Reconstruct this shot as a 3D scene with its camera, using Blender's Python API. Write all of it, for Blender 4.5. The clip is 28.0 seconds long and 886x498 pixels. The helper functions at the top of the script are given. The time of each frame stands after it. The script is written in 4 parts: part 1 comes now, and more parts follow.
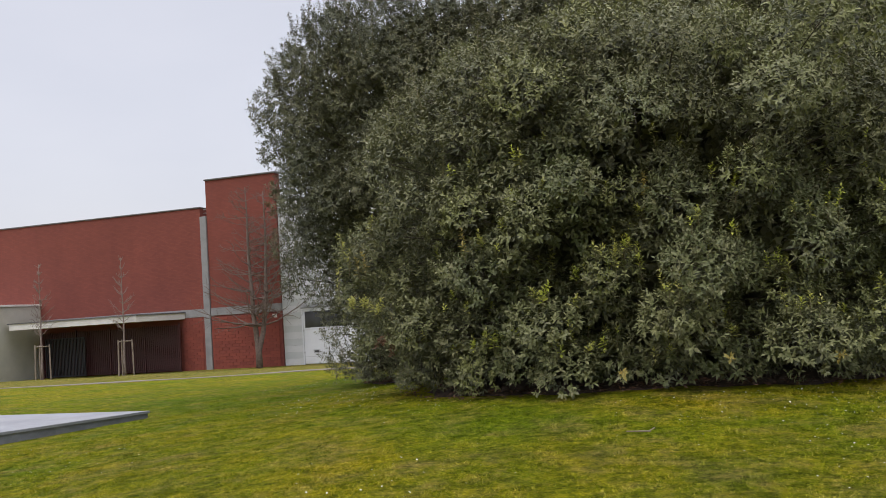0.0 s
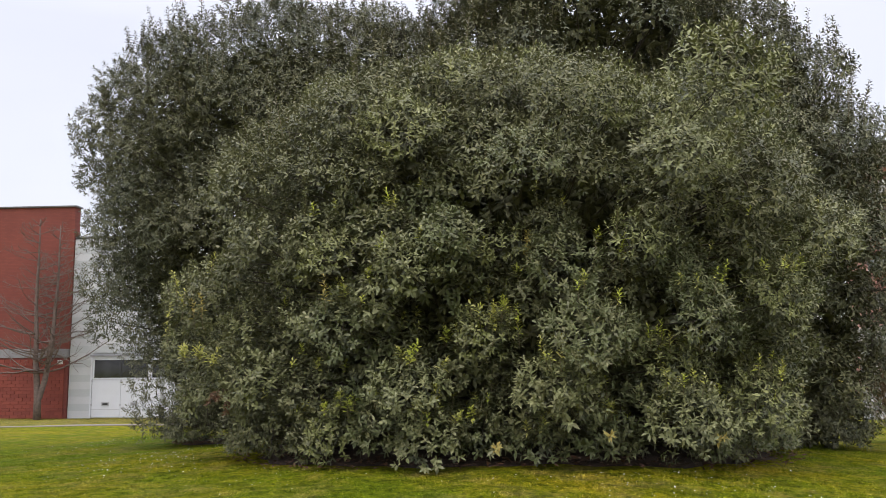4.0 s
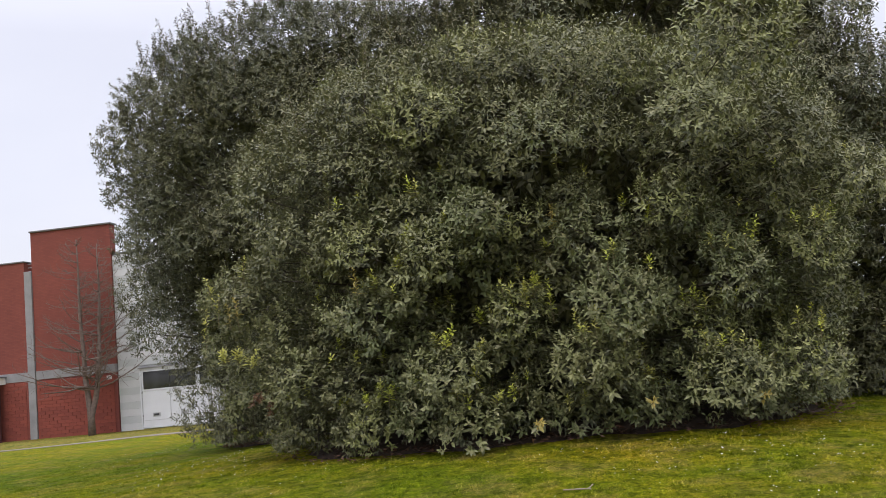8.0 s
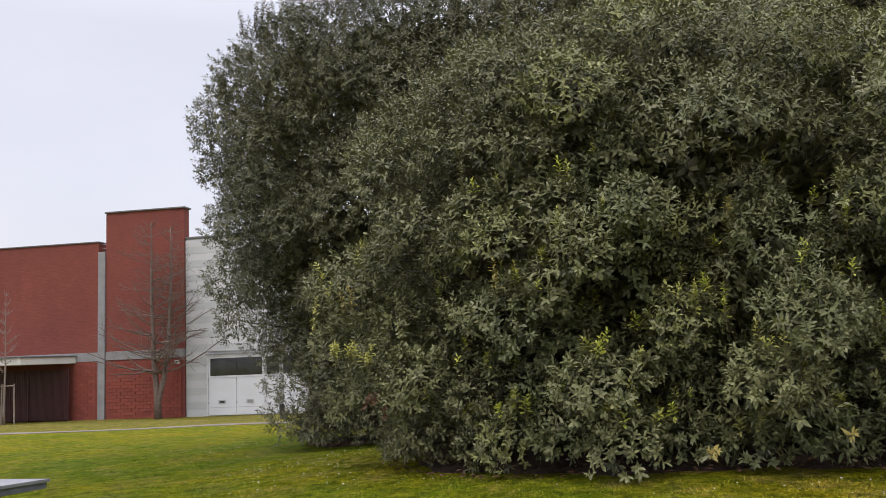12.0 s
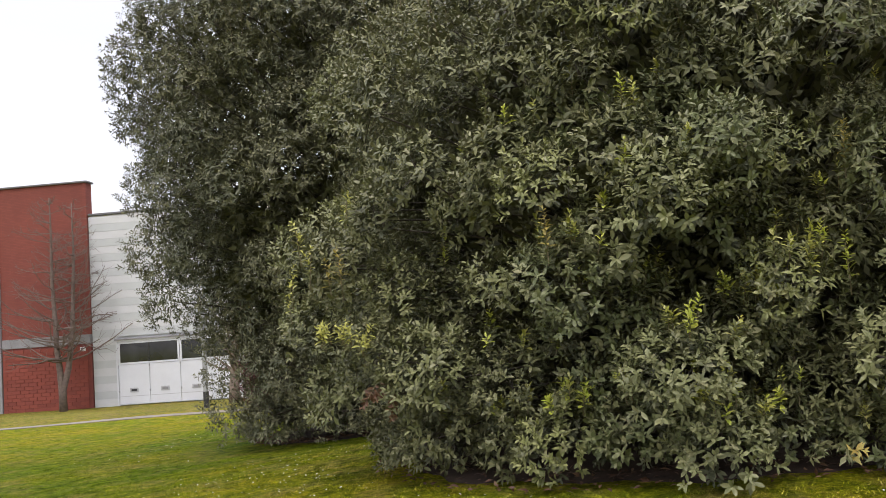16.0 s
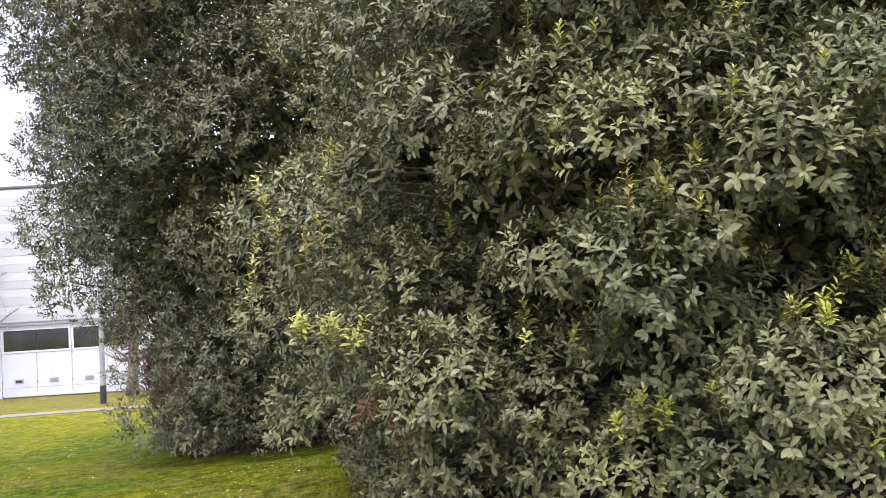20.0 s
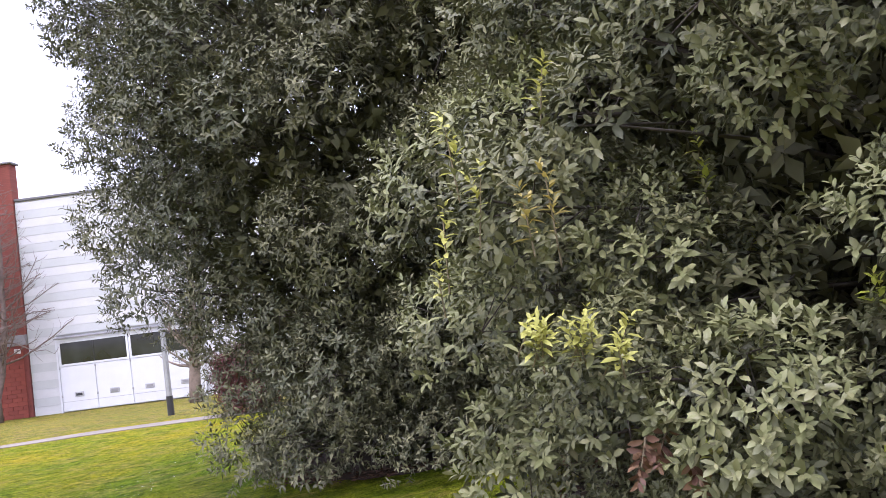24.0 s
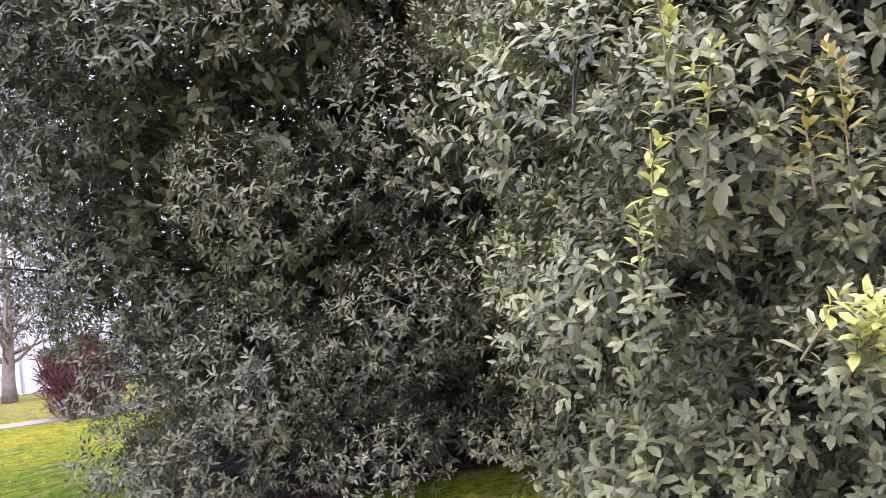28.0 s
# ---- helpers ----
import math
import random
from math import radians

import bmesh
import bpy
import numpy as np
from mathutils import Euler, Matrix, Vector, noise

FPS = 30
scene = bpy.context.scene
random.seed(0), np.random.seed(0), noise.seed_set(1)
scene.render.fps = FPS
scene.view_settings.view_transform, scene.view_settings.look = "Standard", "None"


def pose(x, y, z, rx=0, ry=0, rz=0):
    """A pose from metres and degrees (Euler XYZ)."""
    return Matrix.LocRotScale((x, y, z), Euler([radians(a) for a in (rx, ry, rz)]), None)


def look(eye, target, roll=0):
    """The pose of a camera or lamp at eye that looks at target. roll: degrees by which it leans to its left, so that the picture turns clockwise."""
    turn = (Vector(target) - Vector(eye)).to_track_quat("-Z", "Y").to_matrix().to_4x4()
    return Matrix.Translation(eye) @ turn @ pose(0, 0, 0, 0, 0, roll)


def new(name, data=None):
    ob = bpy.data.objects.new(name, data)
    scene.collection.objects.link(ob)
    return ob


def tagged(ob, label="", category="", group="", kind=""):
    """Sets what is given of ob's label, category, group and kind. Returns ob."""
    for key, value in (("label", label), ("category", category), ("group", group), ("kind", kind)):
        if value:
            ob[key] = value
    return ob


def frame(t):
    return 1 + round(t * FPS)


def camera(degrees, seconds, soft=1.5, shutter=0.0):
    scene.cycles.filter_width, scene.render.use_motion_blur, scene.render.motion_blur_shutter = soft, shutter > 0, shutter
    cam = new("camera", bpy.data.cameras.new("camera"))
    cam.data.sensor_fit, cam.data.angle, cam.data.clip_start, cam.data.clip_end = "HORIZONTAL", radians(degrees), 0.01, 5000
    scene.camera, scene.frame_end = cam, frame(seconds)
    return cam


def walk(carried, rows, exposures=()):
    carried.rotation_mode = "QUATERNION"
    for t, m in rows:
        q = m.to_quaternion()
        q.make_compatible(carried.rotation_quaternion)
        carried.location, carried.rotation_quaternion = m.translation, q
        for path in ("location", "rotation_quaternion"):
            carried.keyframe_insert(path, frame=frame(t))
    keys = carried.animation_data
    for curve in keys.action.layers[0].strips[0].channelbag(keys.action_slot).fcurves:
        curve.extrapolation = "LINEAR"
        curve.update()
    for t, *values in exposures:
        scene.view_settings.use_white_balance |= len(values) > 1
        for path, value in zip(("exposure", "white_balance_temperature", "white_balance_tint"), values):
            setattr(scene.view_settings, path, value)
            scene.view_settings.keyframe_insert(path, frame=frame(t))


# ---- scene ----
cam = camera(51.84, 28.0, soft=0.7)
PATH = [
    (0, (0.08, 0.132, 1.549), (-0.504, 2.04, 1.688), -3.8),
    (0.5, (0.062, 0.198, 1.529), (-0.579, 2.087, 1.679), -3.8),
    (1, (-0.095, 0.273, 1.507), (-0.693, 2.175, 1.668), -2.1),
    (1.5, (-0.284, 0.393, 1.523), (-0.808, 2.317, 1.682), -1.5),
    (2, (-0.36, 0.614, 1.52), (-0.947, 2.523, 1.63), -4.4),
    (2.5, (-0.39, 0.708, 1.517), (-1.016, 2.603, 1.644), -3.3),
    (3, (-0.518, 0.861, 1.506), (-1.007, 2.792, 1.683), -1.8),
    (3.5, (-0.758, 0.978, 1.542), (-1.088, 2.937, 1.779), -2.0),
    (4, (-0.8, 1.034, 1.524), (-0.96, 3.011, 1.787), -0.3),
    (4.5, (-0.751, 1.058, 1.552), (-0.807, 3.034, 1.855), -0.7),
    (6.5, (-0.678, 0.798, 1.545), (-0.648, 2.772, 1.866), -1.9),
    (7, (-0.684, 0.824, 1.577), (-0.771, 2.801, 1.869), -2.4),
    (7.5, (-0.743, 0.874, 1.54), (-0.921, 2.848, 1.805), -2.4),
    (8, (-0.732, 1.041, 1.53), (-0.966, 3.014, 1.759), -5.5),
    (8.5, (-0.711, 1.184, 1.554), (-0.957, 3.156, 1.774), -5.5),
    (9, (-0.848, 1.283, 1.541), (-1.055, 3.262, 1.749), -3.2),
    (9.5, (-1.05, 1.404, 1.583), (-1.212, 3.381, 1.836), -2.6),
    (10, (-1.153, 1.54, 1.585), (-1.368, 3.512, 1.838), -1.7),
    (10.5, (-1.258, 1.74, 1.59), (-1.663, 3.683, 1.839), -4.2),
    (11, (-1.32, 1.855, 1.591), (-1.76, 3.793, 1.818), -5.4),
    (11.5, (-1.508, 1.968, 1.583), (-1.921, 3.912, 1.802), -2.4),
    (12, (-1.727, 2.102, 1.62), (-2.088, 4.054, 1.859), -2.3),
    (12.5, (-1.823, 2.464, 1.664), (-2.259, 4.407, 1.85), -6.2),
    (14.5, (-2.485, 3.432, 1.689), (-2.788, 5.396, 1.915), -5.7),
    (15, (-2.607, 3.583, 1.695), (-2.957, 5.54, 1.915), -5.2),
    (15.5, (-2.865, 3.784, 1.709), (-3.079, 5.758, 1.948), -4.9),
    (16, (-2.967, 3.988, 1.715), (-3.132, 5.974, 1.89), -4.1),
    (16.5, (-3.017, 4.302, 1.735), (-3.283, 6.276, 1.907), -7.0),
    (17, (-3.142, 4.448, 1.727), (-3.424, 6.419, 1.909), -5.1),
    (17.5, (-3.38, 4.659, 1.743), (-3.477, 6.647, 1.937), -4.1),
    (18, (-3.45, 4.87, 1.741), (-3.485, 6.863, 1.905), -3.6),
    (18.5, (-3.441, 5.162, 1.765), (-3.599, 7.148, 1.933), -7.0),
    (19, (-3.538, 5.29, 1.748), (-3.68, 7.278, 1.914), -5.6),
    (19.5, (-3.743, 5.533, 1.791), (-3.715, 7.526, 1.959), -3.8),
    (20, (-3.83, 5.757, 1.782), (-3.78, 7.752, 1.92), -3.5),
    (20.5, (-3.867, 6.075, 1.825), (-3.968, 8.068, 1.955), -6.2),
    (21, (-4.009, 6.196, 1.809), (-4.125, 8.187, 1.964), -3.7),
    (21.5, (-4.247, 6.414, 1.853), (-4.234, 8.405, 2.038), -2.2),
    (22, (-4.316, 6.672, 1.86), (-4.331, 8.668, 1.982), -4.7),
    (22.5, (-4.386, 6.92, 1.87), (-4.481, 8.913, 2.008), -5.8),
    (24.5, (-4.929, 7.837, 1.934), (-4.95, 9.834, 2.039), -7.2),
    (25, (-5.05, 7.983, 1.904), (-5.021, 9.98, 2.018), -3.3),
    (25.5, (-5.24, 8.182, 1.925), (-5.046, 10.166, 2.082), -1.9),
    (26, (-5.304, 8.412, 1.918), (-5.028, 10.389, 2.039), -4.0),
    (26.5, (-5.351, 8.681, 1.955), (-5.227, 10.673, 2.076), -5.9),
    (27, (-5.505, 8.844, 1.939), (-5.301, 10.83, 2.066), -3.7),
    (27.5, (-5.666, 9.056, 1.939), (-5.337, 11.026, 2.047), -2.5),
    (28, (-5.791, 9.263, 1.963), (-5.453, 11.233, 2.018), -6.3),
]
EXPOSURES = [(0.0, -0.12, 6350, 15), (2.0, -0.12, 6350, 15), (4.0, 0.2, 6300, 16), (4.5, 0.25, 6300, 16), (6.5, -0.05, 6250, 17), (8.0, 0.12, 6300, 17), (10.0, 0.18, 6300, 17), (11.0, -0.15, 6350, 17), (12.0, 0.02, 6350, 17), (14.5, 0.1, 6400, 17), (15.0, 0.12, 6400, 17), (16.0, 0.4, 6400, 17), (17.0, 0.28, 6400, 17), (18.0, 0.74, 6350, 19), (19.5, 0.85, 6200, 19), (20.0, 1.08, 5950, 23), (21.0, 0.84, 5950, 23), (22.0, 1.15, 5750, 27), (25.0, 0.97, 5750, 31), (26.0, 1.45, 5500, 34), (27.0, 1.18, 5700, 32), (28.0, 1.5, 5500, 35)]
walk(cam, [(t, look(eye, target, roll)) for t, eye, target, roll in PATH], EXPOSURES)

# ---------------------------------------------------------------- light
SUN_EL, SUN_AZ = 62.0, 205.0
world = bpy.data.worlds.new("overcast_sky")
scene.world = world
world.use_nodes = True
wn, wl = world.node_tree.nodes, world.node_tree.links
wn.clear()
w_out = wn.new("ShaderNodeOutputWorld")
w_sky = wn.new("ShaderNodeTexSky")
w_sky.sky_type = "NISHITA"
w_sky.sun_disc = False
w_sky.sun_elevation, w_sky.sun_rotation = radians(SUN_EL), radians(SUN_AZ)
w_sky.dust_density = 4.0
w_b1 = wn.new("ShaderNodeBackground")
w_b1.inputs["Strength"].default_value = 0.05
w_b2 = wn.new("ShaderNodeBackground")
w_coord = wn.new("ShaderNodeTexCoord")
w_map = wn.new("ShaderNodeMapping")
w_map.inputs["Scale"].default_value = (1.0, 1.0, 2.6)
w_noise = wn.new("ShaderNodeTexNoise")
w_noise.inputs["Scale"].default_value = 2.2
w_noise.inputs["Detail"].default_value = 5
w_ramp = wn.new("ShaderNodeValToRGB")
w_ramp.color_ramp.elements[0].position, w_ramp.color_ramp.elements[0].color = 0.3, (0.89, 0.90, 0.92, 1)
w_ramp.color_ramp.elements[1].position, w_ramp.color_ramp.elements[1].color = 0.72, (1.0, 1.0, 1.0, 1)
w_add = wn.new("ShaderNodeAddShader")
wl.new(w_sky.outputs["Color"], w_b1.inputs["Color"])
wl.new(w_coord.outputs["Generated"], w_map.inputs["Vector"])
wl.new(w_map.outputs["Vector"], w_noise.inputs["Vector"])
wl.new(w_noise.outputs["Fac"], w_ramp.inputs["Fac"])
wl.new(w_ramp.outputs["Color"], w_b2.inputs["Color"])
# an overcast sky is brightest overhead
w_xyz = wn.new("ShaderNodeSeparateXYZ")
w_rise = wn.new("ShaderNodeMapRange")
w_rise.inputs["From Min"].default_value, w_rise.inputs["From Max"].default_value = 0.35, 1.0
w_rise.inputs["To Min"].default_value, w_rise.inputs["To Max"].default_value = 0.72, 2.35
wl.new(w_coord.outputs["Generated"], w_xyz.inputs[0])
wl.new(w_xyz.outputs[2], w_rise.inputs["Value"])
wl.new(w_rise.outputs[0], w_b2.inputs["Strength"])
wl.new(w_b1.outputs[0], w_add.inputs[0])
wl.new(w_b2.outputs[0], w_add.inputs[1])
wl.new(w_add.outputs[0], w_out.inputs["Surface"])
sun = new("sun", bpy.data.lights.new("sun", "SUN"))
sun.data.energy, sun.data.angle, sun.data.color = 1.0, radians(14), (1.0, 0.97, 0.92)
_a, _e = radians(SUN_AZ), radians(SUN_EL)
sun.matrix_world = look((math.sin(_a) * math.cos(_e) * 60, math.cos(_a) * math.cos(_e) * 60, math.sin(_e) * 60), (0, 0, 0))
tagged(sun, kind="structure")


# ---------------------------------------------------------------- materials
class Mat:
    """A small builder of node materials in object coordinates."""

    def __init__(self, name, rough=0.7, metal=0.0, spec=0.5):
        self.m = bpy.data.materials.new(name)
        self.m.use_nodes = True
        self.n, self.l = self.m.node_tree.nodes, self.m.node_tree.links
        self.b = self.n["Principled BSDF"]
        self.b.inputs["Roughness"].default_value = rough
        self.b.inputs["Metallic"].default_value = metal
        self.b.inputs["Specular IOR Level"].default_value = spec
        self.co = self.n.new("ShaderNodeTexCoord").outputs["Object"]

    def noise(self, scale, detail=4.0, rough=0.6, stretch=(1, 1, 1)):
        mp = self.n.new("ShaderNodeMapping")
        mp.inputs["Scale"].default_value = stretch
        self.l.new(self.co, mp.inputs["Vector"])
        t = self.n.new("ShaderNodeTexNoise")
        t.inputs["Scale"].default_value, t.inputs["Detail"].default_value, t.inputs["Roughness"].default_value = scale, detail, rough
        self.l.new(mp.outputs["Vector"], t.inputs["Vector"])
        return t.outputs["Fac"]

    def island(self):
        return self.n.new("ShaderNodeNewGeometry").outputs["Random Per Island"]

    def single(self):
        return self.n.new("ShaderNodeObjectInfo").outputs["Random"]

    def ramp(self, fac, stops):
        r = self.n.new("ShaderNodeValToRGB")
        e = r.color_ramp.elements
        while len(e) < len(stops):
            e.new(0.5)
        for el, (p, c) in zip(e, stops):
            el.position, el.color = p, (*c, 1)
        self.l.new(fac, r.inputs["Fac"])
        return r.outputs["Color"]

    def mix(self, a, b, fac, mode="MIX"):
        x = self.n.new("ShaderNodeMix")
        x.data_type, x.blend_type = "RGBA", mode
        for sock, v in ((x.inputs[6], a), (x.inputs[7], b), (x.inputs[0], fac)):
            if isinstance(v, bpy.types.NodeSocket):
                self.l.new(v, sock)
            elif isinstance(v, (int, float)):
                sock.default_value = v
            else:
                sock.default_value = (*v, 1)
        return x.outputs[2]

    def base(self, c):
        if isinstance(c, bpy.types.NodeSocket):
            self.l.new(c, self.b.inputs["Base Color"])
        else:
            self.b.inputs["Base Color"].default_value = (*c, 1)
        return self

    def bump(self, h, strength=0.3, dist=0.01):
        k = self.n.new("ShaderNodeBump")
        k.inputs["Strength"].default_value, k.inputs["Distance"].default_value = strength, dist
        self.l.new(h, k.inputs["Height"])
        self.l.new(k.outputs["Normal"], self.b.inputs["Normal"])
        return self


def plain(name, c, rough=0.7, metal=0.0, vary=0.25, scale=6.0, bump=0.15, spec=0.5, grain=90.0):
    """Colour with stains at one scale and grain at another."""
    k = Mat(name, rough, metal, spec)
    lo, hi = tuple(v * (1 - vary) for v in c), tuple(min(1, v * (1 + vary * 0.6)) for v in c)
    big = k.ramp(k.noise(scale), [(0.3, lo), (0.7, hi)])
    fine = k.ramp(k.noise(grain, 2), [(0.3, (0.8, 0.8, 0.8)), (0.7, (1, 1, 1))])
    k.base(k.mix(big, fine, 0.6, "MULTIPLY"))
    if bump:
        k.bump(k.noise(grain, 3), bump, 0.004)
    return k.m


def leafy(name, stops, rough=0.42, glow=0.18, spec=0.5):
    """Foliage: a colour for each leaf, a little light through the blade."""
    k = Mat(name, rough, 0, spec)
    col = k.ramp(k.island(), stops)
    blot = k.ramp(k.noise(0.9, 2), [(0.3, (0.82, 0.84, 0.82)), (0.7, (1.05, 1.03, 0.98))])
    col = k.mix(col, blot, 0.8, "MULTIPLY")
    k.base(col)
    tr = k.n.new("ShaderNodeBsdfTranslucent")
    k.l.new(col, tr.inputs["Color"])
    ms = k.n.new("ShaderNodeMixShader")
    ms.inputs[0].default_value = glow
    out = k.n["Material Output"]
    k.l.new(k.b.outputs[0], ms.inputs[1])
    k.l.new(tr.outputs[0], ms.inputs[2])
    k.l.new(ms.outputs[0], out.inputs["Surface"])
    return k.m


M_LEAF = leafy("holm_oak_leaf", [(0.0, (0.092, 0.099, 0.044)), (0.5, (0.143, 0.148, 0.068)), (0.85, (0.192, 0.196, 0.094)), (1.0, (0.232, 0.223, 0.117))], 0.42, 0.10, 0.28)
# leaf of the dark oaks; also the shaded filler inside every crown
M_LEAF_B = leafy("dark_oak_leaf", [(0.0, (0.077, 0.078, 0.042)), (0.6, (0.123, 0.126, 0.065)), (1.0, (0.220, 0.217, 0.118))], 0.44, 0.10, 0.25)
M_OLIVE = leafy("olive_oak_leaf", [(0.0, (0.135, 0.152, 0.051)), (0.5, (0.190, 0.203, 0.074)), (1.0, (0.295, 0.301, 0.129))], 0.42, 0.11, 0.28)
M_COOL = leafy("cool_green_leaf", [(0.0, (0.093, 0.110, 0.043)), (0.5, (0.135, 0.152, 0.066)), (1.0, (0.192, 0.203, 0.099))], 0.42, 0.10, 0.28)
# cool leaf of the back oaks; also stands for shade inside every clump
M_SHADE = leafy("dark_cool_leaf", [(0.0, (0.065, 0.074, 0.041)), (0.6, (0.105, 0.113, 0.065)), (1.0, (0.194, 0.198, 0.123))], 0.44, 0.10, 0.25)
M_COPPER = leafy("copper_new_leaf", [(0.0, (0.317, 0.229, 0.053)), (0.5, (0.387, 0.308, 0.079)), (1.0, (0.422, 0.387, 0.123))], 0.5, 0.3)
M_YOUNG = leafy("young_leaf", [(0.0, (0.356, 0.407, 0.055)), (0.5, (0.46, 0.51, 0.075)), (1.0, (0.56, 0.57, 0.11))], 0.45, 0.3)
M_YELLOW = leafy("yellow_new_leaf", [(0.0, (0.336, 0.368, 0.060)), (0.5, (0.448, 0.448, 0.096)), (1.0, (0.544, 0.520, 0.216))], 0.5, 0.35)
M_PALE = leafy("pale_leaf", [(0.0, (0.145, 0.160, 0.066)), (0.6, (0.214, 0.225, 0.102)), (1.0, (0.246, 0.247, 0.119))], 0.45, 0.12, 0.3)
M_DEAD = leafy("dead_leaf", [(0.0, (0.070, 0.032, 0.018)), (0.5, (0.12, 0.055, 0.03)), (1.0, (0.20, 0.12, 0.065))], 0.6, 0.15)
M_TWIG = plain("young_twig", (0.21, 0.17, 0.10), 0.75, vary=0.35, scale=9)
M_BARK = plain("dark_bark", (0.075, 0.062, 0.05), 0.9, vary=0.4, scale=5, bump=0.6, grain=35)
M_BARK_PALE = plain("pale_bark", (0.20, 0.155, 0.12), 0.9, vary=0.35, scale=6, bump=0.5, grain=30)
M_SAPLING = plain("pale_sapling_bark", (0.25, 0.20, 0.17), 0.85, vary=0.3, scale=7)
M_BARE = plain("bare_branch_bark", (0.16, 0.12, 0.10), 0.85, vary=0.35, scale=7, bump=0.3)
M_REDTWIG = plain("red_twig", (0.17, 0.065, 0.065), 0.7, vary=0.4, scale=8)
M_HEDGE = leafy("brown_hedge_twig", [(0.0, (0.144, 0.099, 0.054)), (0.6, (0.228, 0.165, 0.094)), (1.0, (0.312, 0.246, 0.154))], 0.95, 0.35, 0.05)
M_SOIL = plain("leaf_litter_soil", (0.07, 0.045, 0.032), 0.95, vary=0.5, scale=5, bump=0.8, grain=60)
M_CONC = plain("grey_concrete", (0.25, 0.25, 0.255), 0.85, vary=0.18, scale=1.3, bump=0.3, grain=25)
M_COPING = plain("grey_coping", (0.13, 0.13, 0.135), 0.6, vary=0.15, scale=2)
M_SLAB = plain("pale_stone_slab", (0.28, 0.29, 0.315), 0.55, vary=0.2, scale=1.6, bump=0.2, grain=40)
M_SLAB_SIDE = plain("dark_slab_edge", (0.19, 0.20, 0.22), 0.7, vary=0.3, scale=3, bump=0.3)
M_WHITE = plain("white_wall_band", (0.56, 0.57, 0.575), 0.8, vary=0.06, scale=1.0)
M_GREYB = plain("light_grey_wall_band", (0.48, 0.50, 0.50), 0.8, vary=0.06, scale=1.0)
M_DOOR = plain("white_door_paint", (0.6, 0.62, 0.65), 0.5, vary=0.05, scale=1.2, bump=0.05)
M_METAL = plain("galvanised_metal", (0.42, 0.43, 0.44), 0.45, 0.7, vary=0.15)
M_BLACK = plain("black_paint", (0.03, 0.03, 0.032), 0.5, vary=0.2)
M_FENCE = plain("dark_red_fence_paint", (0.07, 0.021, 0.022), 0.5, vary=0.2, scale=3)
M_GATE = plain("blackish_gate_paint", (0.022, 0.022, 0.028), 0.5, vary=0.2)
M_BEAM = plain("white_canopy_paint", (0.66, 0.65, 0.62), 0.7, vary=0.1, scale=1.5)
M_CABIN = plain("beige_plaster", (0.50, 0.49, 0.42), 0.85, vary=0.1, scale=1.2)
M_STAKE = plain("weathered_wood_stake", (0.25, 0.205, 0.16), 0.85, vary=0.3, scale=9)
M_DARK = plain("dark_gap_fill", (0.04, 0.025, 0.025), 0.9, vary=0.2)
M_PINK = plain("pink_plaster", (0.60, 0.32, 0.27), 0.9, vary=0.12, scale=0.5)
M_BALC = plain("white_balcony_paint", (0.62, 0.62, 0.60), 0.8, vary=0.1, scale=0.8)
M_SHUT = plain("dark_brown_shutter", (0.10, 0.075, 0.075), 0.6, vary=0.2)
M_GREENP = plain("dark_green_panel", (0.10, 0.125, 0.10), 0.4, vary=0.15)
M_SOFFIT = plain("grey_soffit_plaster", (0.62, 0.58, 0.56), 0.85, vary=0.12, scale=0.7)
M_EAVE = plain("brown_eave_wood", (0.10, 0.078, 0.075), 0.8, vary=0.2, scale=1)
M_TILE = plain("roof_tile", (0.07, 0.05, 0.045), 0.85, vary=0.3, scale=2)
M_PARAPET = plain("grey_parapet_concrete", (0.42, 0.40, 0.37), 0.85, vary=0.15, scale=0.8)
M_PAVE = plain("pale_footpath", (0.185, 0.16, 0.13), 0.9, vary=0.2, scale=1.2, bump=0.3, grain=50)
M_DAISY = plain("white_petals", (0.62, 0.62, 0.58), 0.6, vary=0.05)
M_STICK = plain("dry_stick", (0.27, 0.22, 0.15), 0.8, vary=0.2)


def brick_paint(name, c):
    k = Mat(name, 0.9, 0, 0.3)
    tone = k.ramp(k.noise(0.35, 3, 0.6, (1, 1, 1.6)), [(0.3, tuple(v * 0.86 for v in c)), (0.7, tuple(min(1, v * 1.1) for v in c))])
    own = k.ramp(k.single(), [(0.0, (0.84, 0.84, 0.86)), (1.0, (1.06, 1.02, 1.0))])
    col = k.mix(tone, own, 1.0, "MULTIPLY")
    streak = k.ramp(k.noise(1.6, 4, 0.7, (1, 1, 0.12)), [(0.35, (0.88, 0.88, 0.88)), (0.6, (1, 1, 1))])
    k.base(k.mix(col, streak, 0.7, "MULTIPLY")).bump(k.noise(40, 3), 0.4, 0.006)
    return k.m


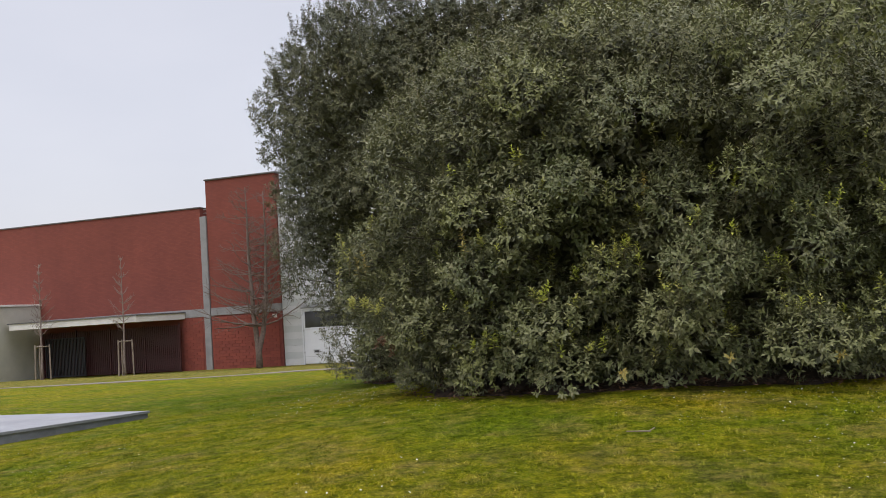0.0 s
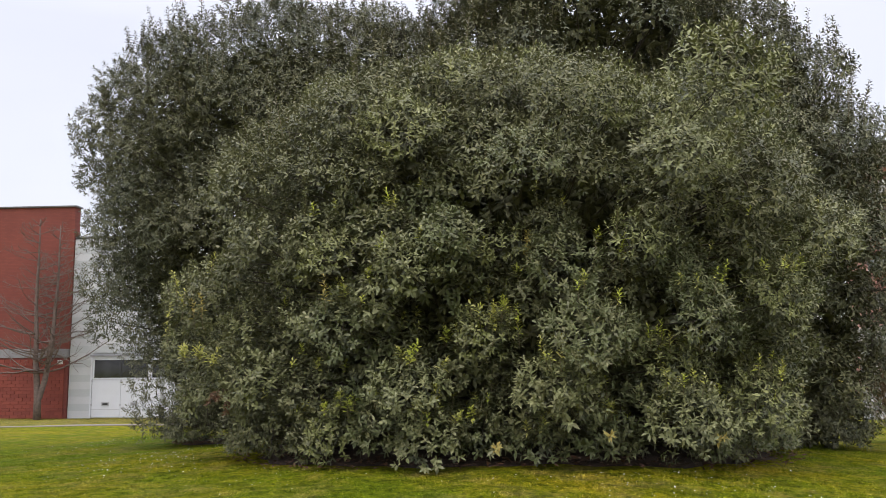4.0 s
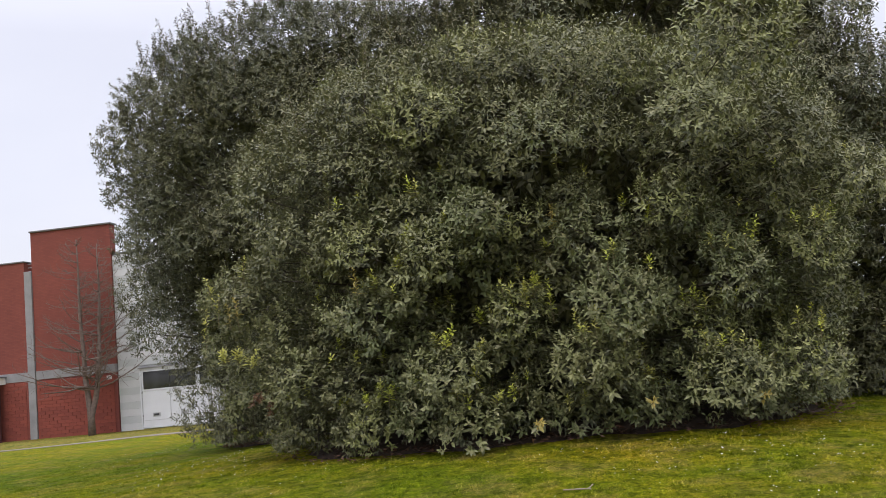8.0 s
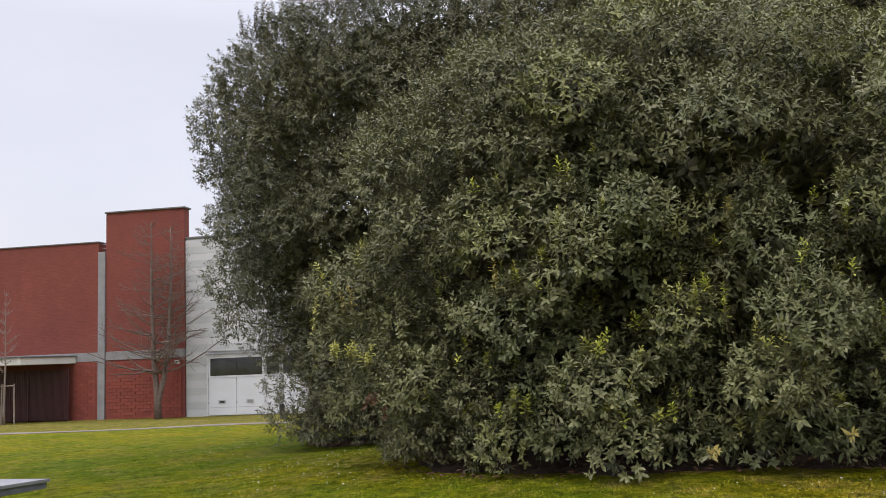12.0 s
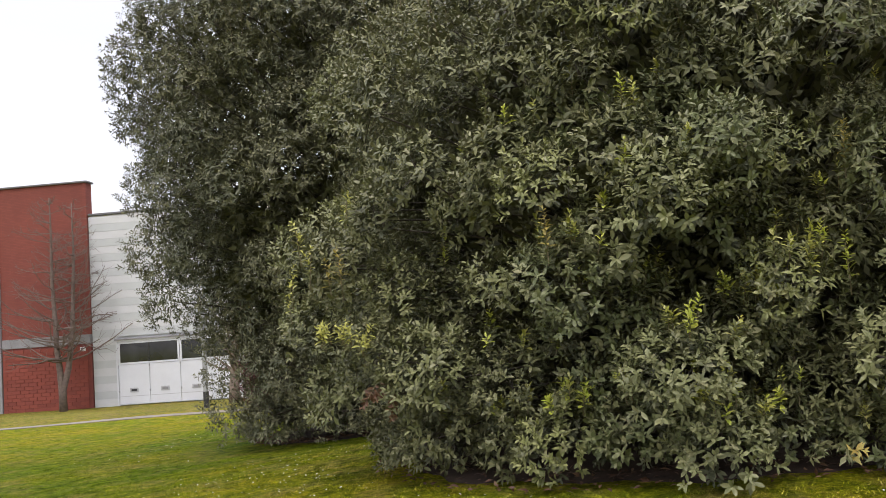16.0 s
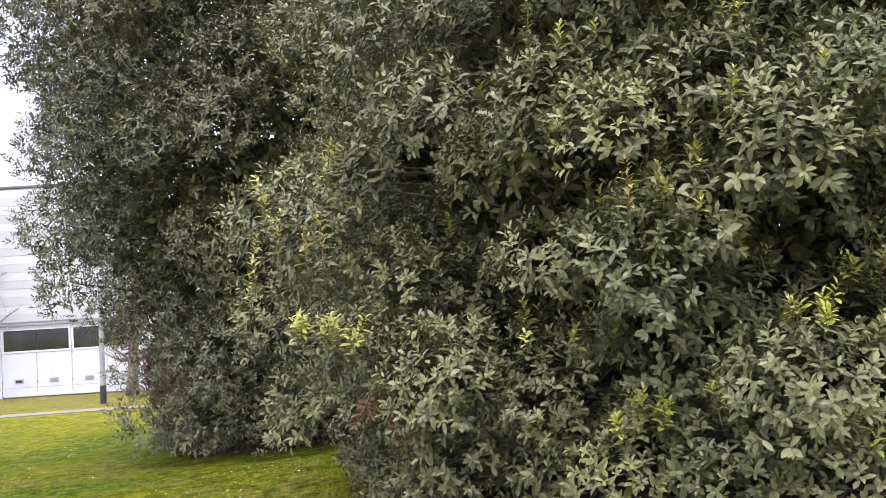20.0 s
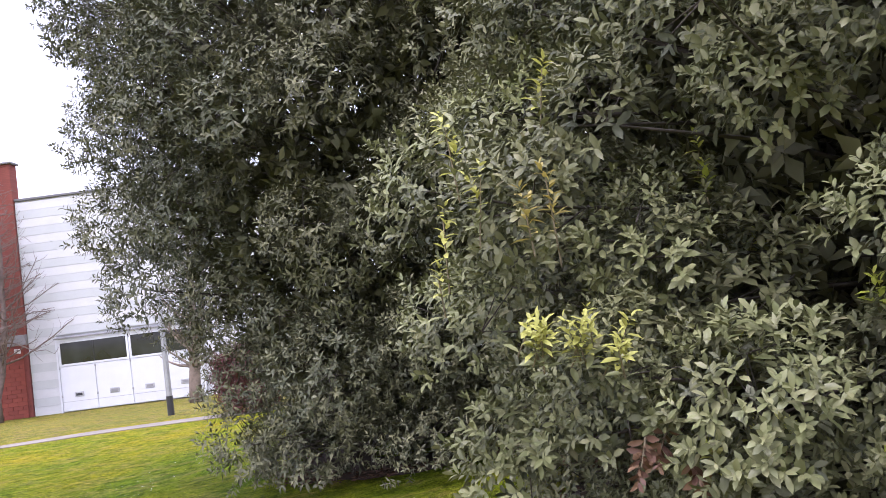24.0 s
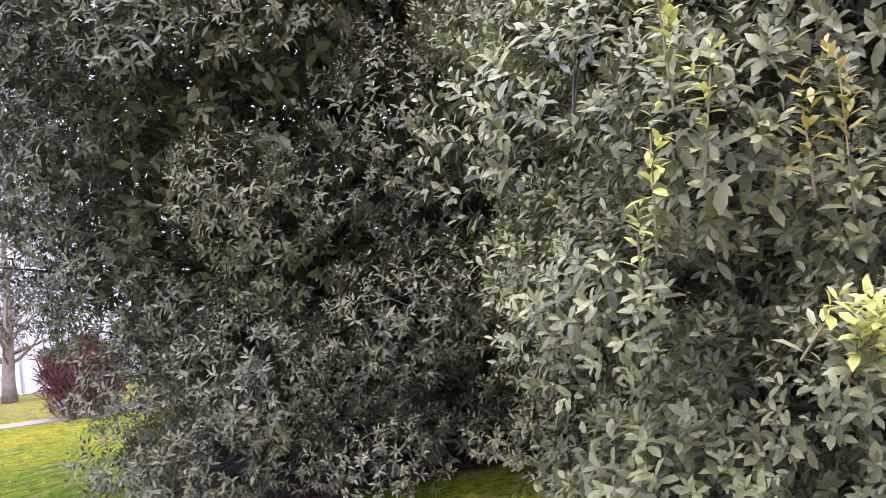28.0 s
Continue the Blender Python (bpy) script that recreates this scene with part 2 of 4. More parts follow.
def course_paint(name, c, joint, w, h):
    """Small bricks far off: courses with recessed joints in the relief."""
    k = Mat(name, 0.9, 0, 0.3)
    sw = k.n.new("ShaderNodeMapping")
    sw.inputs["Rotation"].default_value = (radians(90), 0, 0)
    k.l.new(k.co, sw.inputs["Vector"])
    b = k.n.new("ShaderNodeTexBrick")
    b.inputs["Color1"].default_value, b.inputs["Color2"].default_value = (*c, 1), (*[v * 0.85 for v in c], 1)
    b.inputs["Mortar"].default_value = (*joint, 1)
    b.inputs["Scale"].default_value, b.inputs["Brick Width"].default_value, b.inputs["Row Height"].default_value = 1.0, w, h
    b.inputs["Mortar Size"].default_value = 0.008
    k.l.new(sw.outputs["Vector"], b.inputs["Vector"])
    tone = k.ramp(k.noise(0.3, 4), [(0.3, (0.85, 0.85, 0.86)), (0.7, (1.06, 1.03, 1.0))])
    streak = k.ramp(k.noise(1.2, 4, 0.7, (1, 1, 0.1)), [(0.35, (0.9, 0.9, 0.9)), (0.6, (1, 1, 1))])
    k.base(k.mix(k.mix(b.outputs["Color"], tone, 1.0, "MULTIPLY"), streak, 0.7, "MULTIPLY"))
    k.bump(b.outputs["Fac"], -0.3, 0.006)
    return k.m


M_BRICK = course_paint("red_brick_courses", (0.225, 0.066, 0.05), (0.17, 0.055, 0.045), 0.25, 0.075)
M_BLOCK = brick_paint("red_split_block", (0.24, 0.066, 0.048))
M_JOINT = plain("dark_red_joint", (0.175, 0.048, 0.038), 0.95, vary=0.2)


def grass_paint(name, blade):
    """The lawn's colours: green and dry patches; blades differ one from another."""
    k = Mat(name, 0.85, 0, 0.05)
    patch = k.ramp(k.noise(0.5, 5, 0.6), [(0.34, (0.70, 0.90, 0.6)), (0.5, (1.0, 1.0, 0.8)), (0.66, (1.28, 1.08, 0.9))])
    mid = k.ramp(k.noise(3.4, 5, 0.75), [(0.36, (0.52, 0.60, 0.55)), (0.52, (0.98, 0.98, 1)), (0.68, (1.25, 1.16, 1.1))])
    dry = k.ramp(k.noise(1.7, 6, 0.75), [(0.48, (0, 0, 0)), (0.66, (1, 1, 1))])
    if blade:
        own = k.island()
        fine = k.ramp(own, [(0.0, (0.116, 0.138, 0.005)), (0.4, (0.230, 0.249, 0.007)), (0.75, (0.343, 0.343, 0.021)), (1.0, (0.447, 0.402, 0.083))])
        thatch = k.ramp(own, [(0.2, (0.119, 0.093, 0.030)), (0.8, (0.343, 0.284, 0.114))])
    else:
        fine = k.ramp(k.noise(34, 8, 0.8), [(0.32, (0.075, 0.088, 0.002)), (0.5, (0.205, 0.217, 0.006)), (0.68, (0.387, 0.365, 0.030))])
        thatch = k.ramp(k.noise(45, 5, 0.75), [(0.3, (0.089, 0.070, 0.021)), (0.7, (0.312, 0.254, 0.095))])
    tuft = k.ramp(k.noise(13, 3, 0.7), [(0.36, (0.58, 0.62, 0.6)), (0.52, (1, 1, 1)), (0.68, (1.22, 1.18, 1.15))])
    clod = k.ramp(k.noise(5.5, 4, 0.75), [(0.38, (0.55, 0.6, 0.6)), (0.5, (1, 1, 1)), (0.66, (1.3, 1.22, 1.1))])
    col = k.mix(fine, patch, 1.0, "MULTIPLY")
    # greener, darker grass towards the dark oak
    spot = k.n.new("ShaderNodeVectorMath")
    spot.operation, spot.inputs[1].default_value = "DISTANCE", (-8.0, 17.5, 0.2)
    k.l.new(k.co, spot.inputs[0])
    greener = k.n.new("ShaderNodeMapRange")
    greener.inputs["From Min"].default_value, greener.inputs["From Max"].default_value, greener.inputs["To Min"].default_value, greener.inputs["To Max"].default_value = 2.5, 8.5, 0.85, 0.0
    k.l.new(spot.outputs["Value"], greener.inputs["Value"])
    col = k.mix(col, k.mix(col, (0.62, 0.82, 0.75), 1.0, "MULTIPLY"), greener.outputs[0])
    half = k.n.new("ShaderNodeMath")
    half.operation, half.inputs[1].default_value = "MULTIPLY", 0.62
    k.l.new(dry, half.inputs[0])
    # drier grass on the far side of the footpath
    xyz = k.n.new("ShaderNodeSeparateXYZ")
    k.l.new(k.co, xyz.inputs[0])
    slant = k.n.new("ShaderNodeMath")
    slant.operation, slant.inputs[1].default_value = "MULTIPLY_ADD", -0.25
    k.l.new(xyz.outputs[0], slant.inputs[0])
    k.l.new(xyz.outputs[1], slant.inputs[2])
    far = k.n.new("ShaderNodeMapRange")
    far.inputs["From Min"].default_value, far.inputs["From Max"].default_value, far.inputs["To Max"].default_value = 31.8, 33.5, 0.5
    k.l.new(slant.outputs[0], far.inputs["Value"])
    both = k.n.new("ShaderNodeMath")
    both.operation, both.use_clamp = "ADD", True
    k.l.new(half.outputs[0], both.inputs[0])
    k.l.new(far.outputs[0], both.inputs[1])
    col = k.mix(col, thatch, both.outputs[0])
    for rough_patch, share in ((mid, 0.9), (clod, 0.8), (tuft, 0.85)):
        col = k.mix(col, rough_patch, share, "MULTIPLY")
    k.base(col)
    if not blade:
        k.bump(k.noise(50, 8, 0.85), 1.0, 0.05)
    return k.m


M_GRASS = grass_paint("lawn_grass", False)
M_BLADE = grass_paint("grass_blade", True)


def glass(name, c=(0.02, 0.022, 0.025)):
    k = Mat(name, 0.06, 0, 0.6)
    k.base(k.ramp(k.noise(0.8, 2), [(0.35, tuple(v * 0.6 for v in c)), (0.7, tuple(v * 1.6 for v in c))]))
    return k.m


M_GLASS = glass("dark_window_glass")


# ---------------------------------------------------------------- builders
def part(name, bm, material, parent=None, label=""):
    me = bpy.data.meshes.new(name)
    bm.to_mesh(me)
    bm.free()
    me.materials.append(material)
    ob = new(name, me)
    if parent is not None:
        ob.parent = parent
    return tagged(ob, label)


def empty(name, at=(0, 0, 0), rz=0.0, label="", category="", group="", kind=""):
    ob = new(name)
    ob.empty_display_size = 0.2
    ob.matrix_basis = pose(*at, 0, 0, rz)
    return tagged(ob, label, category, group, kind)


def box(x0, y0, z0, x1, y1, z1, bevel=0.0):
    bm = bmesh.new()
    bmesh.ops.create_cube(bm, size=1.0)
    bmesh.ops.scale(bm, vec=(x1 - x0, y1 - y0, z1 - z0), verts=bm.verts)
    bmesh.ops.translate(bm, vec=((x0 + x1) / 2, (y0 + y1) / 2, (z0 + z1) / 2), verts=bm.verts)
    if bevel:
        bmesh.ops.bevel(bm, geom=bm.edges[:], offset=bevel, segments=1, affect="EDGES")
    return bm


def boxes(items, bevel=0.0):
    bm = bmesh.new()
    for it in items:
        b = box(*it, bevel)
        me = bpy.data.meshes.new("tmp")
        b.to_mesh(me)
        b.free()
        bm.from_mesh(me)
        bpy.data.meshes.remove(me)
    return bm


def cyl(p0, p1, r0, r1, n=12):
    bm = bmesh.new()
    d = Vector(p1) - Vector(p0)
    bmesh.ops.create_cone(bm, cap_ends=True, segments=n, radius1=r0, radius2=r1, depth=d.length)
    m = Matrix.Translation((Vector(p0) + Vector(p1)) / 2) @ d.to_track_quat("Z", "Y").to_matrix().to_4x4()
    bmesh.ops.transform(bm, matrix=m, verts=bm.verts)
    return bm


def array_mesh(name, verts, loops, sizes, mats, index=None, smooth=False):
    """A mesh from arrays: vertices, corner indices and corners per face."""
    me = bpy.data.meshes.new(name)
    me.vertices.add(len(verts))
    me.vertices.foreach_set("co", np.ascontiguousarray(verts, np.float32).ravel())
    me.loops.add(len(loops))
    me.loops.foreach_set("vertex_index", np.ascontiguousarray(loops, np.int32))
    me.polygons.add(len(sizes))
    starts = np.r_[0, np.cumsum(sizes)[:-1]].astype(np.int32)
    me.polygons.foreach_set("loop_start", starts)
    for m in mats:
        me.materials.append(m)
    if index is not None:
        me.polygons.foreach_set("material_index", np.ascontiguousarray(index, np.int32))
    if smooth:
        me.polygons.foreach_set("use_smooth", np.ones(len(sizes), bool))
    me.update(calc_edges=True)
    return me


def unit(v):
    return v / np.maximum(np.linalg.norm(v, axis=-1, keepdims=True), 1e-9)


def tubes(p0, p1, r0, r1, n=5):
    """Tapered prisms for many straight pieces at once: vertices and quads."""
    p0, p1, r0, r1 = (np.asarray(a, float) for a in (p0, p1, r0, r1))
    d = unit(p1 - p0)
    ref = np.where(np.abs(d[:, 2:]) > 0.9, np.array([[1.0, 0, 0]]), np.array([[0, 0, 1.0]]))
    u = unit(np.cross(d, ref))
    v = np.cross(d, u)
    a = np.arange(n) * 2 * np.pi / n
    ring = u[:, None] * np.cos(a)[None, :, None] + v[:, None] * np.sin(a)[None, :, None]
    vs = np.concatenate([p0[:, None] + ring * r0[:, None, None], p1[:, None] + ring * r1[:, None, None]], 1)
    k = np.arange(n)
    q = np.stack([k, (k + 1) % n, (k + 1) % n + n, k + n], 1)
    loops = (np.arange(len(p0))[:, None, None] * 2 * n + q[None]).ravel()
    return vs.reshape(-1, 3), loops, np.full(len(p0) * n, 4)


def tube_part(name, segs, material, parent=None, n=6, label=""):
    p0, p1, r0, r1 = zip(*segs)
    me = array_mesh(name, *tubes(p0, p1, r0, r1, n), [material], smooth=True)
    ob = new(name, me)
    if parent is not None:
        ob.parent = parent
    return tagged(ob, label)


def pole(name, pts, radii, material, parent=None, n=8, label=""):
    """One connected tapered tube along a line of points."""
    pts = [np.array(p, float) for p in pts]
    bm = bmesh.new()
    rings = []
    for i, (p, r) in enumerate(zip(pts, radii)):
        d = unit(pts[min(i + 1, len(pts) - 1)] - pts[max(i - 1, 0)])
        u = unit(np.cross(d, (1.0, 0, 0) if abs(d[2]) > 0.9 else (0, 0, 1.0)))
        v = np.cross(d, u)
        rings.append([bm.verts.new(p + r * (u * math.cos(k * 6.2832 / n) + v * math.sin(k * 6.2832 / n))) for k in range(n)])
    for a, b in zip(rings, rings[1:]):
        for k in range(n):
            bm.faces.new((a[k], a[(k + 1) % n], b[(k + 1) % n], b[k])).smooth = True
    bm.faces.new(rings[0][::-1])
    bm.faces.new(rings[-1])
    return part(name, bm, material, parent, label)


# leaf blades: x across, y along, z up; eight corners with a fold and teeth, or five
_L8 = np.array([(0, 0, 0), (0, 0.36, 0.0), (0, 0.72, -0.02), (0, 1, -0.1), (-0.145, 0.28, 0.05), (-0.165, 0.68, 0.035), (0.145, 0.28, 0.05), (0.165, 0.68, 0.035)])
_F8 = [(0, 1, 4), (4, 1, 2, 5), (5, 2, 3), (0, 6, 1), (6, 7, 2, 1), (7, 3, 2)]
_L5 = np.array([(0, 0, 0), (0, 0.5, -0.01), (0, 1, -0.1), (-0.18, 0.45, 0.05), (0.18, 0.45, 0.05)])
_F5 = [(0, 1, 3), (3, 1, 2), (0, 4, 1), (4, 2, 1)]
_L4 = np.array([(0, 0, 0), (0, 1, -0.1), (-0.2, 0.45, 0.05), (0.2, 0.45, 0.05)])
_F4 = [(0, 1, 2), (0, 3, 1)]


def leaves(pos, along, up, length, width, rich=True):
    """One blade for each place, along a direction, its face towards up."""
    tv, tf = (_L4, _F4) if rich is None else (_L8, _F8) if rich else (_L5, _F5)
    along = unit(along)
    side = unit(np.cross(along, up))
    face = np.cross(side, along)
    L, W = length[:, None, None], width[:, None, None]
    vs = pos[:, None] + tv[None, :, 0:1] * side[:, None] * L * W + tv[None, :, 1:2] * along[:, None] * L + tv[None, :, 2:3] * face[:, None] * L
    n, k = len(pos), len(tv)
    flat = np.concatenate([np.array(f) for f in tf])
    sizes = np.tile([len(f) for f in tf], n)
    loops = (np.arange(n)[:, None] * k + flat[None]).ravel()
    return vs.reshape(-1, 3), loops, sizes, len(tf)


def rosettes(shoots, axis, size, rng, per, width=1.0, spread=1.0, tall=1.0):
    """Blades set in a spiral round each shoot: place, direction, face, length and width."""
    n = len(shoots)
    axis = unit(axis)
    ref = unit(rng.normal(size=(n, 3)))
    u = unit(np.cross(axis, ref))
    v = np.cross(axis, u)
    i = np.arange(per)
    ang = i[None] * 2.39996 + rng.uniform(0, 6.28, (n, 1)) + rng.normal(0, 0.25, (n, per))
    f = (i[None] + rng.uniform(-0.3, 0.3, (n, per))) / per
    polar = np.radians(82 - 50 * f) * spread + rng.normal(0, 0.16, (n, per))
    rad = u[:, None] * np.cos(ang)[..., None] + v[:, None] * np.sin(ang)[..., None]
    along = axis[:, None] * np.cos(polar)[..., None] + rad * np.sin(polar)[..., None]
    along[..., 2] -= 0.10
    base = shoots[:, None] + axis[:, None] * (f * size[:, None] * 1.3 * tall)[..., None]
    up = axis[:, None] * 0.9 + np.array([0, 0, 0.45]) + rng.normal(0, 0.22, (n, per, 3))
    ln = size[:, None] * (1.05 - 0.45 * f) * rng.uniform(0.75, 1.2, (n, per))
    wd = np.full((n, per), width) * rng.uniform(0.85, 1.2, (n, per))
    return base.reshape(-1, 3), along.reshape(-1, 3), up.reshape(-1, 3), ln.ravel(), wd.ravel()


def leaf_objects(shoots, axis, size, kind, mats, rng, per, parent):
    """Leaves near the path, each an object of its own on one mesh for each colour."""
    pos, along, up, ln, wd = rosettes(shoots, axis, size, rng, per)
    me = {}
    for k in set(kind.tolist()):
        v, loops, sizes, _ = leaves(np.zeros((1, 3)), np.array([[0, 1.0, 0]]), np.array([[0, 0, 1.0]]), np.ones(1), np.ones(1), True)
        me[k] = array_mesh("leaf", v, loops, sizes, [mats[k]])
    al = unit(along)
    side = unit(np.cross(al, up))
    face = np.cross(side, al)
    for i, k in enumerate(np.repeat(kind, per)):
        o = new("leaf", me[int(k)])
        m = np.eye(4)
        m[:3, 0], m[:3, 1], m[:3, 2], m[:3, 3] = side[i] * ln[i] * wd[i], al[i] * ln[i], face[i] * ln[i], pos[i]
        o.parent = parent
        o.matrix_basis = Matrix(m.tolist())


def foliage(name, shoots, axis, size, kind, mats, rng, per=10, rich=True, parent=None, label="", width=1.0, spread=1.0, tall=1.0):
    """Many rosettes in one mesh; each blade is an island of its own."""
    vs, loops, sizes, nf = leaves(*rosettes(shoots, axis, size, rng, per, width, spread, tall), rich)
    idx = np.repeat(np.repeat(kind, per), nf)
    me = array_mesh(name, vs, loops, sizes, mats, idx)
    ob = new(name, me)
    if parent is not None:
        ob.parent = parent
    return tagged(ob, label, kind="stuff")


# ---------------------------------------------------------------- ground
def smooth(a, b, v):
    s = np.clip((v - a) / (b - a), 0, 1)
    return s * s * (3 - 2 * s)


def ground_z(x, y):
    """The lawn: a low mound under the oaks, falling away to the buildings."""
    x, y = np.asarray(x, float), np.asarray(y, float)
    m = 0.60 * np.exp(-(((x + 1.0) / 6.5) ** 2 + ((y - 13.5) / 8.0) ** 2))
    return m - 0.12 * smooth(20, 29, y) - 0.66 * smooth(29, 45, y) + 0.02 * np.sin(x * 0.9 + 1.3) * np.sin(y * 0.7)


def gz(x, y):
    return float(ground_z(x, y))


def make_ground():
    xs = np.r_[-2500, -900, -300, -120, np.linspace(-62, 62, 156), 120, 300, 900, 2500]
    ys = np.r_[-2500, -900, -300, -100, -45, np.linspace(-24, 76, 126), 120, 300, 900, 2500]
    gx, gy = np.meshgrid(xs, ys)
    vs = np.stack([gx, gy, ground_z(gx, gy)], -1).reshape(-1, 3)
    nx, ny = len(xs), len(ys)
    i = (np.arange(ny - 1)[:, None] * nx + np.arange(nx - 1)[None]).ravel()
    loops = np.stack([i, i + 1, i + nx + 1, i + nx], 1).ravel()
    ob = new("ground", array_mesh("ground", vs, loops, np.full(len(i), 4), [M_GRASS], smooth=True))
    tagged(ob, "mown green lawn with yellowish dry patches", "lawn", kind="structure")


make_ground()


def ribbon(name, pts, width, lift, material, label, category):
    """A strip laid on the lawn along a line of points."""
    pts = [Vector(p) for p in pts]
    dense = []
    for a, b in zip(pts, pts[1:]):
        k = max(2, int((b - a).length / 0.8))
        dense += [a.lerp(b, s / k) for s in range(k)]
    dense.append(pts[-1])
    bm = bmesh.new()
    rows = []
    for i, p in enumerate(dense):
        d = (dense[min(i + 1, len(dense) - 1)] - dense[max(i - 1, 0)]).normalized()
        s = Vector((-d.y, d.x))
        w = width * 0.5 * (1 + 0.05 * math.sin(i * 1.7))
        q0, q1 = p - s * w, p + s * w
        rows.append([bm.verts.new((q.x, q.y, gz(q.x, q.y) + h)) for q, h in ((q0, -0.05), (q0, lift), (q1, lift), (q1, -0.05))])
    for a, b in zip(rows, rows[1:]):
        for k in range(3):
            bm.faces.new((a[k], b[k], b[k + 1], a[k + 1]))
    bmesh.ops.recalc_face_normals(bm, faces=bm.faces)
    return tagged(part(name, bm, material), label, category, kind="structure")


ribbon("pavement", [(-60, 21), (-40, 24.0), (-26, 26.2), (-18.5, 27.3), (-12.2, 28.8), (-6, 30.6), (6, 33.5), (30, 37)], 0.75, 0.015, M_PAVE, "narrow pale footpath across the lawn", "path")


# ---------------------------------------------------------------- oaks
class Crown:
    """The outer form of a crown: a rounded plan, and its width by height."""

    def __init__(self, cx, cy, rx, ry, power, z0, z1, widths):
        self.c, self.r, self.power, self.z0, self.z1 = (cx, cy), (rx, ry), power, z0, z1
        self.h, self.w = np.array(widths).T

    def place(self, ang, z, f=1.0):
        c, s = np.cos(ang), np.sin(ang)
        k = (np.abs(c) ** self.power + np.abs(s) ** self.power) ** (-1 / self.power)
        w = np.interp((z - self.z0) / (self.z1 - self.z0), self.h, self.w) * k * f
        return np.stack([self.c[0] + c * self.r[0] * w, self.c[1] + s * self.r[1] * w, z + 0 * ang], -1)

    def lumps(self, rng, n, size, fixed, hollows, gap=0.8, jit=(0.1, 0.4), skirt=0.97, tries=9000):
        """Clumps of foliage over the form: the known ones, a skirt on the lawn, and more wherever there is room."""
        out = np.zeros((n + 200, 4))
        k = len(fixed)
        out[:k] = np.array(fixed, float).reshape(-1, 4)
        hol = np.array(hollows, float).reshape(-1, 4)
        for a in np.arange(0, 6.283, 0.46 / max(self.r)):
            s = rng.uniform(0.24, 0.4)
            p = self.place(a + rng.uniform(-0.05, 0.05), self.z0 + 0.3, skirt * rng.uniform(0.93, 1.03))
            p = p + unit(np.array([self.c[0], self.c[1], p[2]]) - p) * s * 0.7
            p[2] = gz(p[0], p[1]) + s * rng.uniform(0.7, 1.3)
            out[k] = (*p, s)
            k += 1
        stop = k + n
        for _ in range(tries):
            z = self.z0 + (self.z1 - self.z0) * rng.random() ** 0.9
            s = rng.uniform(*size)
            p = self.place(rng.uniform(0, 6.283), z)
            axis = np.array([self.c[0], self.c[1], min(z, self.z1 - 1.6)])
            p = p + unit(axis - p) * (s * 0.8 + rng.uniform(-jit[0], jit[1]))
            p[2] = max(p[2], self.z0 + s * 0.6)
            q = out[:k]
            if len(hol) and (np.linalg.norm(hol[:, :3] - p, axis=1) < hol[:, 3] + s * 0.55).any():
                continue
            if (np.linalg.norm(q[:, :3] - p, axis=1) > gap * (s + q[:, 3])).all():
                out[k] = (*p, s)
                k += 1
            if k >= min(stop, len(out)):
                break
        return out[:k]

    def fill(self, rng, n, f0=0.2, f1=0.80):
        """Places inside the crown."""
        z = rng.uniform(self.z0 + 0.1, self.z1 - 1.0, n)
        return self.place(rng.uniform(0, 6.283, n), z, np.sqrt(rng.uniform(f0**2, f1**2, n)))


def shoots_on(rng, lumps, crown, step, hollows, unseen, back_y, under, hem):
    """Shoots spread evenly over the upper and outer side of every clump, and a thinner layer inside it."""
    hol = np.array(hollows, float).reshape(-1, 4)
    far = unseen(lumps) | (lumps[:, 1] > back_y)
    P, A, D, O = [], [], [], []
    for i, (x, y, z, s) in enumerate(lumps):
        c = np.array([x, y, z])
        out = unit(c - np.array([crown.c[0], crown.c[1], min(z, crown.z1 - 1.6) - 0.5]))
        shape = rng.uniform(0.8, 1.25, 3) * np.array([1, 1, 0.9])
        ph = rng.uniform(0, 6.28, 3)
        lift = unit(out + np.array([0, -0.1, 0.65]))
        for layer, dense, low in ((1.0, step, under + rng.uniform(-0.12, 0.18)), (0.66, step * 1.45, -0.35)):
            n = max(6, int(12.6 * s * s * layer * layer / (dense * (2.2 if far[i] else 1.0)) ** 2))
            k = np.arange(n) + 0.5
            zz = 1 - 2 * k / n
            a = k * 2.39996 + ph[0]
            d = np.stack([np.cos(a) * np.sqrt(1 - zz * zz), np.sin(a) * np.sqrt(1 - zz * zz), zz], -1)
            d = unit(d + rng.normal(0, 0.5 * dense / s, d.shape))
            wob = 1 + 0.16 * np.sin(d[:, 0] * 5 + ph[0]) * np.sin(d[:, 2] * 5 + ph[1]) + 0.10 * np.sin(d[:, 1] * 9 + ph[2]) + rng.normal(0, 0.07, n)
            p = c + d * shape * (s * layer * wob)[:, None]
            ok = (d * lift).sum(1) > low + rng.normal(0, 0.13, n)
            p, d = p[ok], d[ok]
            P.append(p)
            D.append(d)
            A.append(unit(d * 0.75 + out * 0.25 + np.array([0, 0, 0.42]) + rng.normal(0, 0.17, p.shape)))
            O.append(np.stack([np.full(len(p), i), np.full(len(p), layer)], -1))
    P, A, D, O = (np.concatenate(v) for v in (P, A, D, O))
    ok = P[:, 2] > ground_z(P[:, 0], P[:, 1]) + hem
    for i, q in enumerate(lumps):
        ok &= (O[:, 0] == i) | (np.linalg.norm(P - q[:3], axis=1) > q[3] * 0.72)
    for q in hol:
        ok &= np.linalg.norm(P - q[:3], axis=1) > q[3] * 0.95
    return P[ok], A[ok], D[ok], O[ok, 0].astype(int), O[ok, 1]


